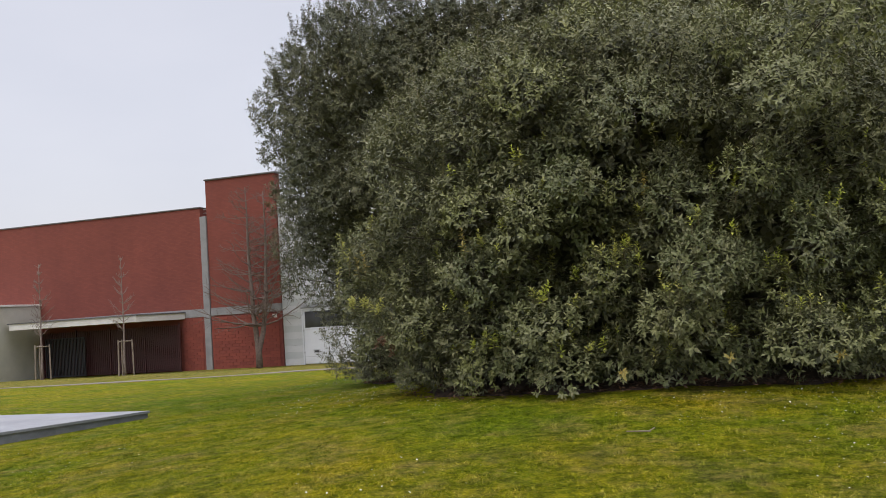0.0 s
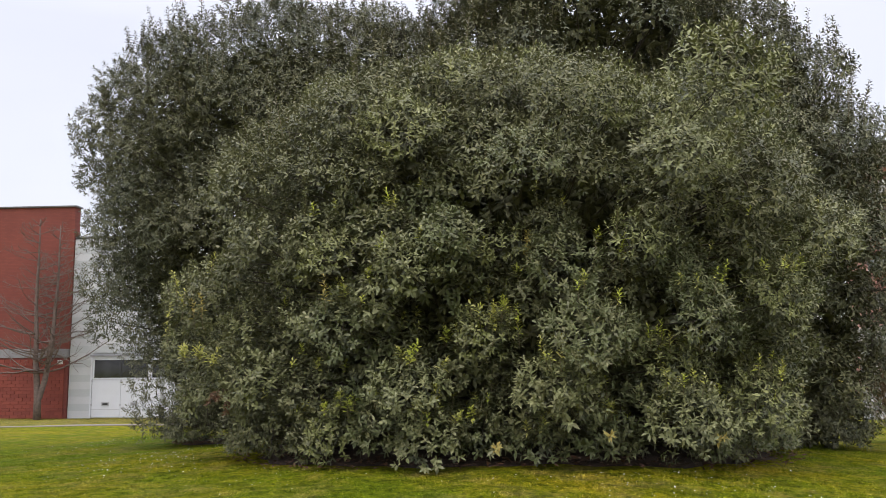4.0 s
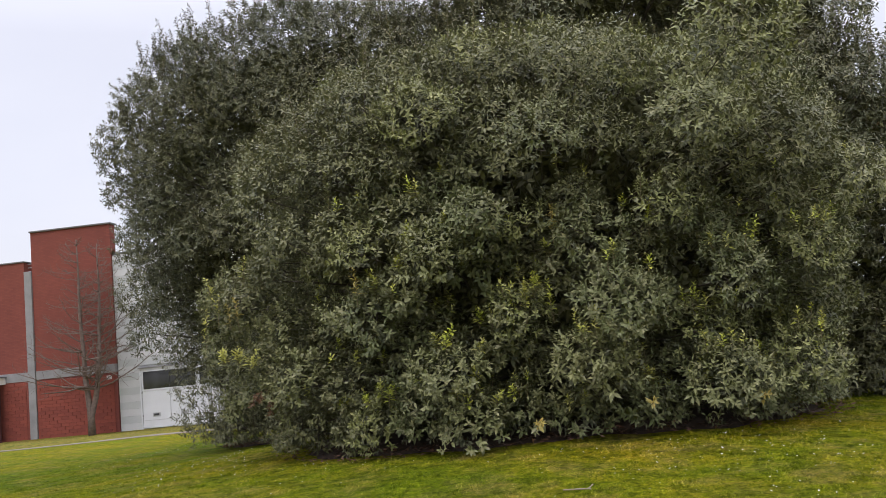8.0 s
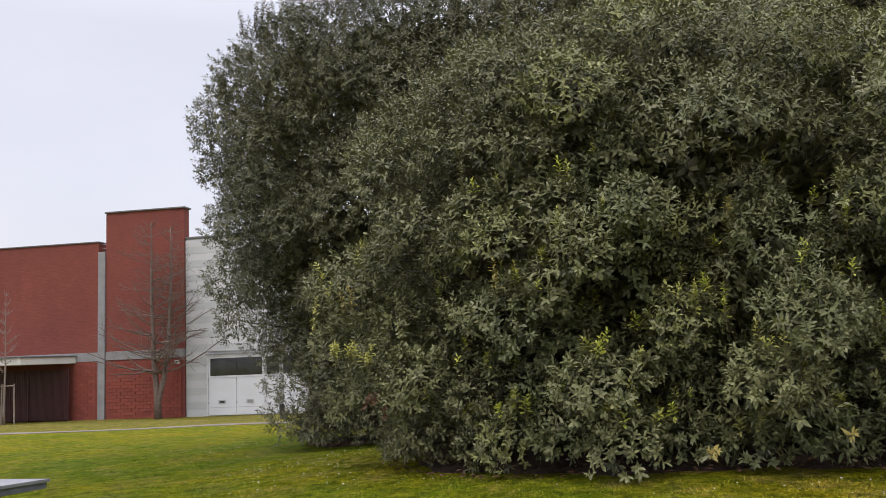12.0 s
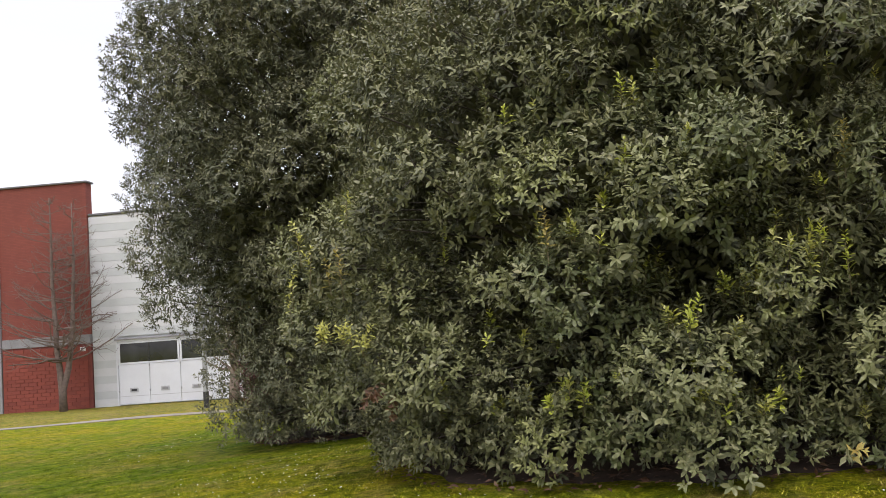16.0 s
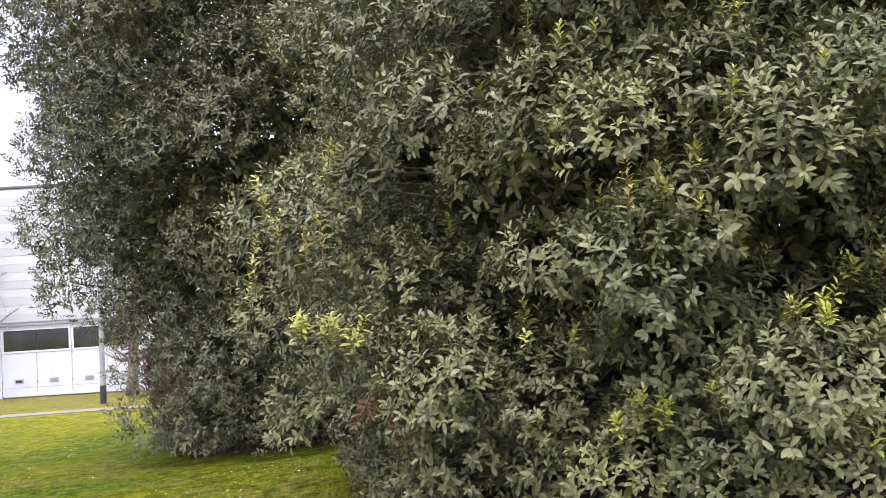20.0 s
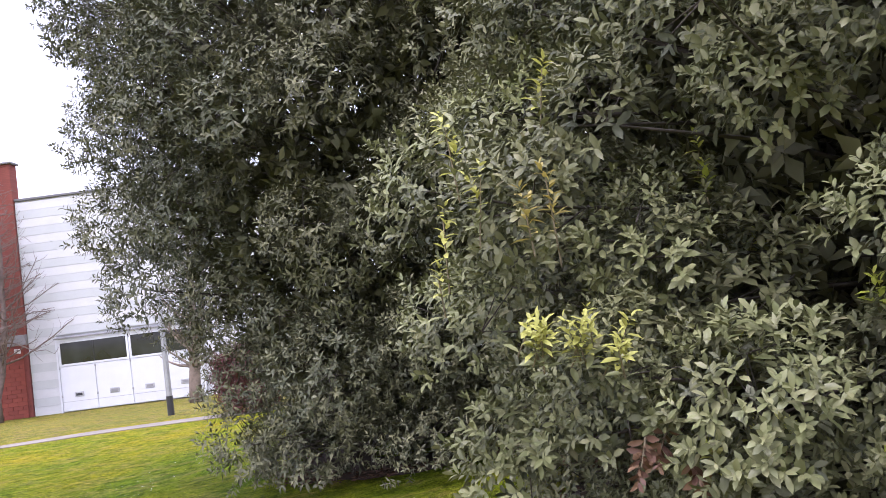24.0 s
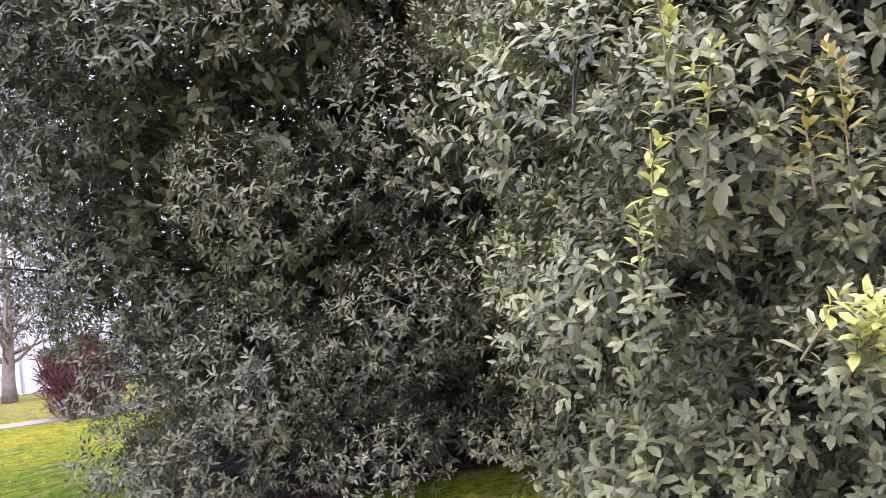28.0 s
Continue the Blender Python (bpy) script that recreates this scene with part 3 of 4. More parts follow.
def sprig(rng, at, way, length, n, size, kind):
    """A long young twig with leaf rosettes one above another."""
    at, way = np.array(at, float), unit(np.array(way, float))
    f = np.linspace(0.03, 1, n)
    bend = unit(rng.normal(size=3)) * 0.12 * length
    p = at + way * (f * length)[:, None] + bend * (f * f)[:, None]
    a = unit(way + rng.normal(0, 0.15, (n, 3)))
    s = size * (1.1 - 0.35 * f)
    k = np.where(f > 0.35, kind, 1 if kind in (1, 3) else 0)
    if kind == 4:
        k[:] = 4
    s = np.where(f > 0.35, s * 1.1, s)
    return p, a, s, k, (at, at + way * length + bend)


def limb_parts(rng, th, rel, lumps, r0):
    """Trunk and main limbs, and a thin branch out to every clump."""
    top = np.array([0, 0, (lumps[:, 2].max() - rel[2]) * 0.62])
    bend = np.array([rng.normal(0, 0.12), rng.normal(0, 0.12), top[2] * 0.5])
    pole("trunk", [(0, 0, -0.15), (0, 0, 0.25), bend, top], [r0 * 1.4, r0, r0 * 0.7, r0 * 0.25], M_BARK, th, 10)
    main = set(rng.choice(len(lumps), 14, replace=False).tolist())
    segs = []
    for i, q in enumerate(lumps):
        e = q[:3] - rel
        f = np.clip(e[2] / top[2] * 0.6, 0.08, 0.9)
        s = np.array([0, 0, 0.25]) + (bend if f > 0.5 else bend * f * 2) + (top - bend) * max(0, f - 0.5) * 2
        m = s + (e - s) * 0.5 + rng.normal(0, 0.15, 3)
        if i in main:
            pole("limb", [s, m, e], [r0 * 0.3, r0 * 0.2, 0.012], M_BARK, th, 6)
        else:
            segs += [(m, m + (e - m) * 0.55 + rng.normal(0, 0.05, 3), 0.017, 0.012)]
            segs += [(segs[-1][1], e, 0.012, 0.005)]
            for _ in range(4):
                segs.append((segs[-1][1] if rng.random() < 0.3 else e, e + unit(rng.normal(size=3) + np.array([0, -0.3, 0.5])) * q[3] * 0.85, 0.005, 0.0025))
    tube_part("branch", segs, M_BARK, th, 4, "thin dark branches inside the crown")["kind"] = "stuff"


def oak(seed, crown, n_lumps, size, step, leaf, mats, per, label, tones, back_y=99.0, fixed=(), hollows=(), unseen=None, rich=None, fills=2500, core=(0.2, 0.7), tops=60, reach=0.5, gap=0.8, jit=(0.1, 0.4), skirt=0.97, under=0.05, spread=1.0, tall=1.0, sprigs=(), singles=0, young=0, far=None, hem=0.06, broad=0.92):
    rng = np.random.default_rng(seed)
    bx, by = crown.c
    rel = np.array([bx, by, gz(bx, by)])
    th = empty("holm_oak", rel, 0, label, "tree", "group of holm oaks")
    lumps = crown.lumps(rng, n_lumps, size, fixed, hollows, gap, jit, skirt)
    p, a, d, own, layer = shoots_on(rng, lumps, crown, step, hollows, unseen, back_y, under, hem)
    n = len(p)
    s = leaf * (0.82 + 0.36 * rng.random(len(lumps)))[own] * rng.uniform(0.85, 1.15, n) * np.where(layer < 1, 0.95, 1.0) * np.interp(p[:, 0], [-4.6, -2.0], [0.82, 1.04])
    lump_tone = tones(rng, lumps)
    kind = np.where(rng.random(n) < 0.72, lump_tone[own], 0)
    # inner leaves are coloured darker to paint shade into the clumps
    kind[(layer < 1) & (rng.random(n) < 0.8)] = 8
    twigs = []
    P, A, S, K = [p], [a], [s], [kind]

    def grow(at, way, ln, cnt, sz, kd, alone=False):
        sp = sprig(rng, at, way, ln, cnt, sz, kd)
        twigs.append(sp[4])
        if alone:
            leaf_objects(sp[0] - rel, sp[1], sp[2], sp[3], mats, rng, 7, th)
        else:
            for lst, v in zip((P, A, S, K), sp):
                lst.append(v)

    # upright sprigs on the upper clumps
    high = lumps[lumps[:, 2] > crown.z0 + (crown.z1 - crown.z0) * reach]
    for _ in range(tops):
        q = high[rng.integers(len(high))]
        e = unit(np.array([rng.normal(0, 0.5), rng.normal(0, 0.5) - 0.15, 0.9]))
        grow(q[:3] + e * q[3] * 0.8, e * 0.35 + np.array([0, 0, 1]), rng.uniform(0.25, 0.7), 7, leaf * 0.95, 0)
    # bright young tips on the lower clumps that face the lawn
    face = lumps[(lumps[:, 2] < 3.4) & (lumps[:, 1] < crown.c[1] - 0.5) & (lumps[:, 0] > -3.7)]
    sunny = np.where(face[:, 2] < 2.4, 1.0, 0.35) * np.where(face[:, 1] < 11.6, 1.0, 0.25)
    for _ in range(young):
        q = face[rng.choice(len(face), p=sunny / sunny.sum())]
        e = unit(np.array([rng.normal(0, 0.5), rng.normal(-0.7, 0.3), 0.7]))
        kd = 3 if rng.random() < 0.55 else 2
        grow(q[:3] + e * q[3] * 1.08, e * 0.4 + np.array([0, -0.1, 1]), rng.uniform(0.06, 0.18), int(rng.integers(2, 4)), leaf * 0.98, kd)
    for j, (at, way, ln, cnt, sz, kd) in enumerate(sprigs):
        grow(at, way, ln, cnt, sz, kd, j < singles)
    p, a, s, kind = np.concatenate(P), np.concatenate(A), np.concatenate(S), np.concatenate(K)
    fine = rich(p) if rich else np.zeros(len(p), bool)
    slim = far(p) if far else np.zeros(len(p), bool)
    for name, pick, blade in (("crown", ~fine & ~slim, False), ("upper_crown", slim & ~fine, None)):
        if pick.any():
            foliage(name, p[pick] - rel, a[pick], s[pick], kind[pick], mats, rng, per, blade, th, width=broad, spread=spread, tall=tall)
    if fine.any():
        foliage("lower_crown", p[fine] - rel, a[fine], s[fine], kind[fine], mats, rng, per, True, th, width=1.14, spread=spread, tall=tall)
    # filler leaves inside the crown; their dark colour paints in the hollows' shade
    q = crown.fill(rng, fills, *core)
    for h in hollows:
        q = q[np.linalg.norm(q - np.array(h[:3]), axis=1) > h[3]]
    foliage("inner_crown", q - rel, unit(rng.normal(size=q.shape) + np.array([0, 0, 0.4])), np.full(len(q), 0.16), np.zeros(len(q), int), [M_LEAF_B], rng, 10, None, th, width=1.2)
    if twigs:
        t0, t1 = zip(*twigs)
        tube_part("young_twig", [(u - rel, v - rel, 0.0045, 0.0025) for u, v in zip(t0, t1)], M_TWIG, th, 4, "thin pale brown young twigs")["kind"] = "stuff"
    limb_parts(rng, th, rel, lumps, 0.15)
    return th


def front_tones(rng, q):
    """Cool green low down, olive to the +x side, grey-green with pale proud heads elsewhere."""
    u = rng.random(len(q))
    proud = np.arange(len(q)) < len(A_HIGH + A_LOW)
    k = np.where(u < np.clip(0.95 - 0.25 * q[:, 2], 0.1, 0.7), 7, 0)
    # olive on one side and pale heads paint lit foliage into the colour
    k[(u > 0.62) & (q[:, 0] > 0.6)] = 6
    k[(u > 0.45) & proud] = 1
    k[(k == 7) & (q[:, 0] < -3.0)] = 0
    k[(u > 0.88)] = 6
    return k


def back_tones(rng, q):
    u = rng.random(len(q))
    return np.where(u < 0.35, 7, np.where(u > 0.88, 1, 0))


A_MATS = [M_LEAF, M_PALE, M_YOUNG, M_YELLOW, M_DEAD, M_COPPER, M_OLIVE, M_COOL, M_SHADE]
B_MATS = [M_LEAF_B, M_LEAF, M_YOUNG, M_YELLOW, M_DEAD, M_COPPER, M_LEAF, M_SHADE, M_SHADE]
A_FORM = Crown(-0.92, 13.9, 4.0, 3.9, 2.6, 0.5, 5.9, [(0, 0.85), (0.12, 0.94), (0.3, 1.0), (0.62, 0.99), (0.75, 0.88), (0.87, 0.64), (1, 0.2)])
B_FORM = Crown(-4.85, 18.6, 3.92, 3.65, 2.4, 0.4, 8.35, [(0, 0.62), (0.08, 0.68), (0.18, 0.80), (0.34, 0.98), (0.6, 1.04), (0.78, 0.97), (0.92, 0.72), (1, 0.34)])
C_FORM = Crown(2.85, 16.0, 2.25, 2.5, 2.3, 0.3, 7.5, [(0, 0.68), (0.1, 0.8), (0.3, 0.93), (0.5, 1.0), (0.62, 0.93), (0.72, 0.72), (0.88, 0.48), (1, 0.15)])
D_FORM = Crown(0.2, 16.0, 2.3, 2.2, 2.3, 3.4, 9.7, [(0, 0.9), (0.3, 1.0), (0.7, 1.0), (0.85, 0.85), (1, 0.35)])

# clumps that stand proud of the bushy crown, upper and lower
A_HIGH = [
    (-1.5, 10.42, 2.82, 0.38), (-2.98, 11.1, 2.9, 0.42), (-0.72, 10.25, 3.6, 0.38), (0.38, 10.4, 2.76, 0.34), (0.8, 10.2, 3.55, 0.5), (-0.3, 10.6, 2.5, 0.4),
    (-1.1, 10.75, 3.45, 0.24), (-2.0, 10.85, 4.1, 0.5), (-0.24, 10.4, 4.35, 0.5), (-3.85, 12.8, 4.15, 0.5), (1.75, 10.95, 3.4, 0.5), (2.4, 11.45, 2.95, 0.5),
    (-4.3, 12.6, 2.8, 0.38), (-3.8, 12.3, 3.15, 0.42), (-4.5, 13.2, 4.1, 0.45), (-2.75, 10.65, 2.68, 0.3), (-3.3, 11.75, 2.7, 0.4), (1.3, 10.5, 4.4, 0.5), (-1.9, 10.35, 2.5, 0.34),
]
A_LOW = [
    (-2.3, 10.85, 2.2, 0.36), (-0.1, 10.3, 1.8, 0.5), (-1.15, 10.5, 1.85, 0.3), (-0.4, 10.35, 1.25, 0.42), (-3.1, 11.35, 1.2, 0.44), (-4.2, 11.5, 1.52, 0.34), (1.85, 11.0, 2.2, 0.48),
    (1.0, 10.5, 2.0, 0.4), (1.65, 10.85, 1.1, 0.42), (0.85, 10.4, 1.0, 0.36), (-1.7, 10.5, 0.75, 0.34), (-2.65, 10.65, 1.95, 0.38), (-4.3, 12.05, 2.15, 0.42), (-2.95, 11.15, 2.0, 0.34),
    (-3.6, 11.95, 1.75, 0.4), (-3.7, 11.3, 1.3, 0.4), (-4.15, 12.4, 1.3, 0.4), (-4.3, 13.2, 1.9, 0.45), (-3.95, 11.75, 2.0, 0.34), (-4.45, 11.85, 2.3, 0.36), (-1.9, 10.45, 1.25, 0.36), (-4.75, 12.1, 1.75, 0.36), (-4.75, 12.35, 2.45, 0.38), (-4.6, 12.1, 1.15, 0.33),
]
# deep dark openings between them
A_HOLLOWS = [
    (-1.7, 10.45, 1.8, 0.34), (-1.2, 10.3, 3.25, 0.24), (-0.75, 10.45, 3.1, 0.25), (0.02, 10.3, 2.85, 0.2), (1.15, 10.35, 2.6, 0.3), (0.62, 10.2, 1.35, 0.2), (1.3, 10.35, 2.95, 0.22),
    (-0.2, 10.2, 3.3, 0.2), (-2.75, 10.75, 1.5, 0.2), (-3.5, 11.3, 2.2, 0.22), (-1.75, 10.4, 3.4, 0.26), (-3.65, 11.6, 3.3, 0.2), (-4.6, 12.9, 3.3, 0.22), (0.1, 10.15, 0.75, 0.16), (-2.5, 10.5, 3.4, 0.22),
]
B_HOLLOWS = [(-6.25, 15.5, 3.3, 0.32), (-6.85, 15.9, 2.5, 0.28), (-5.75, 15.3, 2.25, 0.3), (-5.5, 15.45, 1.15, 0.26), (-6.0, 15.3, 1.9, 0.22), (-4.6, 15.3, 1.1, 0.3), (-8.3, 17.4, 4.9, 0.3), (-7.6, 16.4, 4.4, 0.3), (-6.6, 15.6, 5.0, 0.3), (-7.4, 16.3, 6.2, 0.35)]
# tall young shoots: place, height, colour
A_UPRIGHT = [
    (-4.78, 11.45, 2.32, 0.3, 3), (-4.72, 11.45, 2.12, 0.28, 3), (-4.87, 11.45, 1.95, 0.28, 3), (-4.4, 11.5, 2.6, 0.24, 3), (-4.41, 11.3, 2.0, 0.33, 5), (-4.51, 11.3, 2.05, 0.22, 5),
    (-4.9, 11.5, 1.85, 0.18, 3), (-2.77, 10.3, 2.1, 0.3, 5), (-1.05, 10.25, 1.75, 0.45, 3), (-0.78, 10.3, 1.75, 0.36, 2), (-0.7, 10.4, 2.55, 0.36, 5), (0.25, 10.3, 2.5, 0.36, 2), (0.2, 10.15, 2.85, 0.3, 1),
    (-4.2, 12.8, 3.0, 0.35, 1), (2.75, 11.9, 3.1, 0.35, 3), (2.9, 12.2, 2.7, 0.3, 2), (1.25, 10.35, 2.2, 0.3, 2), (-2.2, 10.35, 2.6, 0.25, 2), (-3.15, 10.9, 3.2, 0.3, 1),
]


def front_sprigs():
    rng = random.Random(5)
    out = []
    # a bright yellow head of new leaves, and a brown dead twig under it
    for k in range(15):
        u = k / 14
        out.append(((-4.64 + 0.42 * u + rng.uniform(-0.03, 0.03), 11.2 + rng.uniform(-0.06, 0.08), 1.64 - 0.05 * u + rng.uniform(-0.05, 0.05)), (rng.uniform(-0.3, 0.4), -0.4, 0.8), rng.uniform(0.1, 0.16), 3, 0.068, 3))
    out += [((x, y, z), (0.02, -0.12, 1), ln, max(3, int(ln * 20)), 0.072, kd) for x, y, z, ln, kd in A_UPRIGHT]
    for k in range(3):
        out.append(((-4.15 + rng.uniform(-0.12, 0.12), 11.2 + rng.uniform(-0.05, 0.1), 1.25 + rng.uniform(-0.1, 0.1)), (rng.uniform(-0.4, 0.4), -0.5, -0.5), 0.15, 3, 0.07, 4))
    for x, y, z in ((-1.05, 9.95, 0.75), (0.05, 10.05, 0.85), (1.1, 10.2, 0.8)):
        out.append(((x, y, z), (0.1, -0.5, 0.2), 0.12, 3, 0.08, 5))
    return out


oak(11, A_FORM, 330, (0.26, 0.5), 0.088, 0.080, A_MATS, 9, "broad bushy holm oak with grey-green leaves down to the lawn", front_tones, back_y=14.8, fixed=A_HIGH + A_LOW, hollows=A_HOLLOWS,
                fills=8500, core=(0.1, 0.68), spread=0.93, tall=1.1, skirt=0.99, singles=34, rich=lambda p: (p[:, 0] < -1.2) & (p[:, 1] < 13.4) & (p[:, 2] < 3.5), far=lambda p: p[:, 1] > 13.5, broad=1.0, tops=120, young=230, sprigs=front_sprigs(),
                gap=0.76, jit=(-0.05, 0.85), under=0.16, unseen=lambda q: (q[:, 1] > 15.2) & (q[:, 2] < 4.8))
B_EDGE = [(-6.5, 16.4, 0.7, 0.4), (-5.3, 15.75, 0.75, 0.42), (-4.3, 15.5, 0.8, 0.42), (-6.1, 15.75, 1.4, 0.4), (-5.0, 15.55, 1.75, 0.45), (-7.05, 16.6, 0.75, 0.38), (-7.1, 16.6, 1.45, 0.42), (-7.6, 17.4, 2.1, 0.5), (-8.0, 18.3, 3.2, 0.55), (-8.25, 18.2, 4.2, 0.55), (-8.3, 18.1, 5.3, 0.55), (-8.1, 18.2, 6.2, 0.5), (-7.6, 18.1, 7.0, 0.45),
          (-8.02, 16.8, 2.4, 0.4), (-8.08, 16.8, 3.1, 0.48), (-7.9, 16.8, 4.0, 0.5), (-8.0, 17.0, 4.7, 0.5), (-7.5, 16.9, 3.0, 0.5), (-7.5, 16.8, 3.7, 0.5), (-7.6, 17.1, 4.4, 0.5), (-6.95, 16.7, 3.5, 0.45), (-6.15, 15.65, 2.75, 0.4), (-5.4, 15.7, 2.7, 0.4), (-5.95, 15.9, 1.25, 0.38)]
oak(23, B_FORM, 300, (0.32, 0.62), 0.113, 0.09, B_MATS, 9, "tall dark holm oak with drooping skirts of small leaves", back_tones, back_y=20.3, fixed=B_EDGE, hollows=B_HOLLOWS, fills=10000, core=(0.1, 0.82), far=lambda p: (p[:, 2] > 4.2) | (p[:, 0] > -3.0),
               tops=260, reach=0.6, gap=0.7, jit=(0.22, 0.5), under=-0.38, hem=0.1, unseen=lambda q: ((q[:, 0] > -2.6) & (q[:, 2] < 5.0)) | ((q[:, 1] > 20.5) & (q[:, 0] > -7)))
C_EDGE = [(3.9, 15.0, 0.75, 0.42), (4.15, 15.4, 1.6, 0.45), (4.1, 15.1, 2.4, 0.45), (4.4, 15.5, 3.2, 0.5), (4.55, 15.6, 4.0, 0.45), (3.6, 14.4, 1.3, 0.45), (3.7, 14.5, 2.6, 0.5), (3.7, 14.6, 3.7, 0.5)]
oak(37, C_FORM, 160, (0.32, 0.58), 0.12, 0.09, B_MATS, 8, "narrow dark holm oak beside the bushy one", back_tones, back_y=17.5, fixed=C_EDGE, fills=4000, core=(0.1, 0.8), far=lambda p: p[:, 2] > -9, tops=200, reach=0.4, gap=0.7, jit=(0.35, 0.5), under=-0.1,
                unseen=lambda q: ((q[:, 0] < 1.6) & (q[:, 2] < 4.8)) | (q[:, 1] > 17.8))
oak(41, D_FORM, 120, (0.32, 0.6), 0.12, 0.094, B_MATS, 8, "tall holm oak rising over the bushy one", back_tones, back_y=17.4, fills=2600, far=lambda p: p[:, 2] > -9, tops=220, reach=0.3, gap=0.7, jit=(0.35, 0.5), under=-0.05,
               unseen=lambda q: (q[:, 2] < 4.6) | (q[:, 1] > 17.6))


# ---------------------------------------------------------------- brick hall
FY = 45.43
BZ = -0.78


def brick_hall():
    th = empty("brick_building", (-30, FY, BZ), 0, "red brick hall with a taller tower bay and grey concrete bands", "building")
    X = lambda v: v + 30
    Z = lambda v: v - BZ
    part("wall", box(X(-62), 0, -0.3, X(-28.1), 12, Z(8.38)), M_BRICK, th, "long red brick wall")
    part("tower_wall", box(X(-27.68), 0.02, Z(2.67), X(-23.3), 0.6, Z(9.9)), M_BRICK, th, "red brick tower wall")
    part("tower_base", box(X(-27.68), 0.03, -0.3, X(-23.3), 0.6, Z(2.23)), M_JOINT, th)
    part("coping", box(X(-62), -0.06, Z(8.382), X(-28.06), 12.1, Z(8.46), 0.02), M_COPING, th)
    part("tower_coping", box(X(-27.74), -0.06, Z(9.902), X(-23.2), 0.68, Z(9.99), 0.02), M_COPING, th)
    part("column", box(X(-28.09), -0.08, -0.3, X(-27.69), 0.4, Z(7.88), 0.015), M_CONC, th, "grey concrete column")
    part("band", box(X(-27.68), -0.015, Z(2.232), X(-23.31), 0.3, Z(2.668), 0.01), M_CONC, th, "grey concrete band")
    part("parapet_rail", boxes([(X(-28.06), 0.3, Z(8.1), X(-27.7), 0.34, Z(8.14)), (X(-28.06), 0.3, Z(8.3), X(-27.7), 0.34, Z(8.34))]), M_METAL, th, "thin metal rail")
    sg = part("sign", box(X(-23.82), -0.05, Z(1.9), X(-23.55), -0.03, Z(2.1), 0.004), M_BEAM, th, "small white wall sign")
    part("sign_bar", box(X(-23.78), -0.056, Z(2.02), X(-23.59), -0.051, Z(2.05)), M_SHUT, sg)
    part("band", box(X(-62), -0.02, Z(2.2), X(-28.1), -0.003, Z(2.66), 0.006), M_CONC, th, "grey concrete band")
    return th


hall = brick_hall()


def white_hall():
    th = empty("white_building", (-22, FY, BZ), 0, "white hall wall with pale grey bands and folding doors", "building")
    X = lambda v: v + 22
    part("wall", box(X(-23.28), 0.2, -0.3, X(2), 12, 9.06), M_WHITE, th)
    part("coping", box(X(-23.28), 0.1, 9.062, X(2.05), 12.1, 9.17, 0.02), M_COPING, th)
    h = 0.36
    k = 0
    while k * h < 9.0:
        z0 = k * h
        xs = [(X(-23.27), X(-22.1)), (X(-15.4), X(2))] if z0 < 2.9 else [(X(-23.27), X(2))]
        for a, b in xs:
            part("wall_band", box(a, 0.13 - 0.006 * (k % 2), z0, b, 0.198, min(z0 + h - 0.008, 9.05)), M_GREYB if k % 2 else M_WHITE, th)
        k += 1
    return th


white_hall()


def folding_door():
    th = empty("folding_door", (-22.05, FY + 0.05, BZ), 0, "white folding hall door with dark windows above", "door")
    part("door_frame", boxes([(-0.06, -0.03, 0, 0.02, 0.08, 3.05), (6.0, -0.03, 0, 6.08, 0.08, 3.05), (0.02, -0.03, 2.97, 6.0, 0.08, 3.05)]), M_DOOR, th)
    # grey strip added where only a shadow line runs over the door frame
    part("shadow_strip", box(-0.1, -0.09, 3.06, 6.12, 0.06, 3.13, 0.01), M_CONC, th, "grey strip drawn for the shadow line over the door")
    for k in range(4):
        lf = part("door_leaf", box(0.03 + k * 1.493, 0, 0.04, 0.03 + k * 1.493 + 1.48, 0.06, 1.9, 0.012), M_DOOR, th)
        vent = part("vent", box(0.55 + k * 1.493, -0.02, 0.6, 0.95 + k * 1.493, -0.001, 0.8, 0.01), M_METAL, lf, "small grey metal vent")
        part("vent_grille", box(0.62 + k * 1.493, -0.03, 0.65, 0.88 + k * 1.493, -0.021, 0.75), M_CONC if k else M_BLACK, lf)
        part("seam", box(0.05 + k * 1.493, -0.004, 0.42, 1.49 + k * 1.493, -0.001, 0.44), M_METAL, lf)
        part("hinge", box(0.0 + k * 1.493, -0.035, 1.78, 0.06 + k * 1.493, -0.005, 1.88, 0.008), M_METAL, lf)
        part("hinge", box(0.0 + k * 1.493, -0.035, 0.62, 0.06 + k * 1.493, -0.005, 0.72, 0.008), M_METAL, lf)
    for k in range(2):
        x = 0.03 + k * 2.986
        w = part("window", boxes([(x, -0.01, 1.92, x + 2.96, 0.06, 2.0), (x, -0.01, 2.88, x + 2.96, 0.06, 2.96), (x, -0.01, 2.0, x + 0.09, 0.06, 2.88), (x + 2.87, -0.01, 2.0, x + 2.96, 0.06, 2.88)]), M_DOOR, th)
        part("pane", box(x + 0.09, 0.02, 2.0, x + 1.47, 0.04, 2.88), M_GLASS, w)
        part("pane", box(x + 1.49, 0.02, 2.0, x + 2.87, 0.04, 2.88), M_GLASS, w)
        part("mullion", box(x + 1.47, 0.0, 2.0, x + 1.49, 0.05, 2.88), M_BLACK, w)
    return th


folding_door()


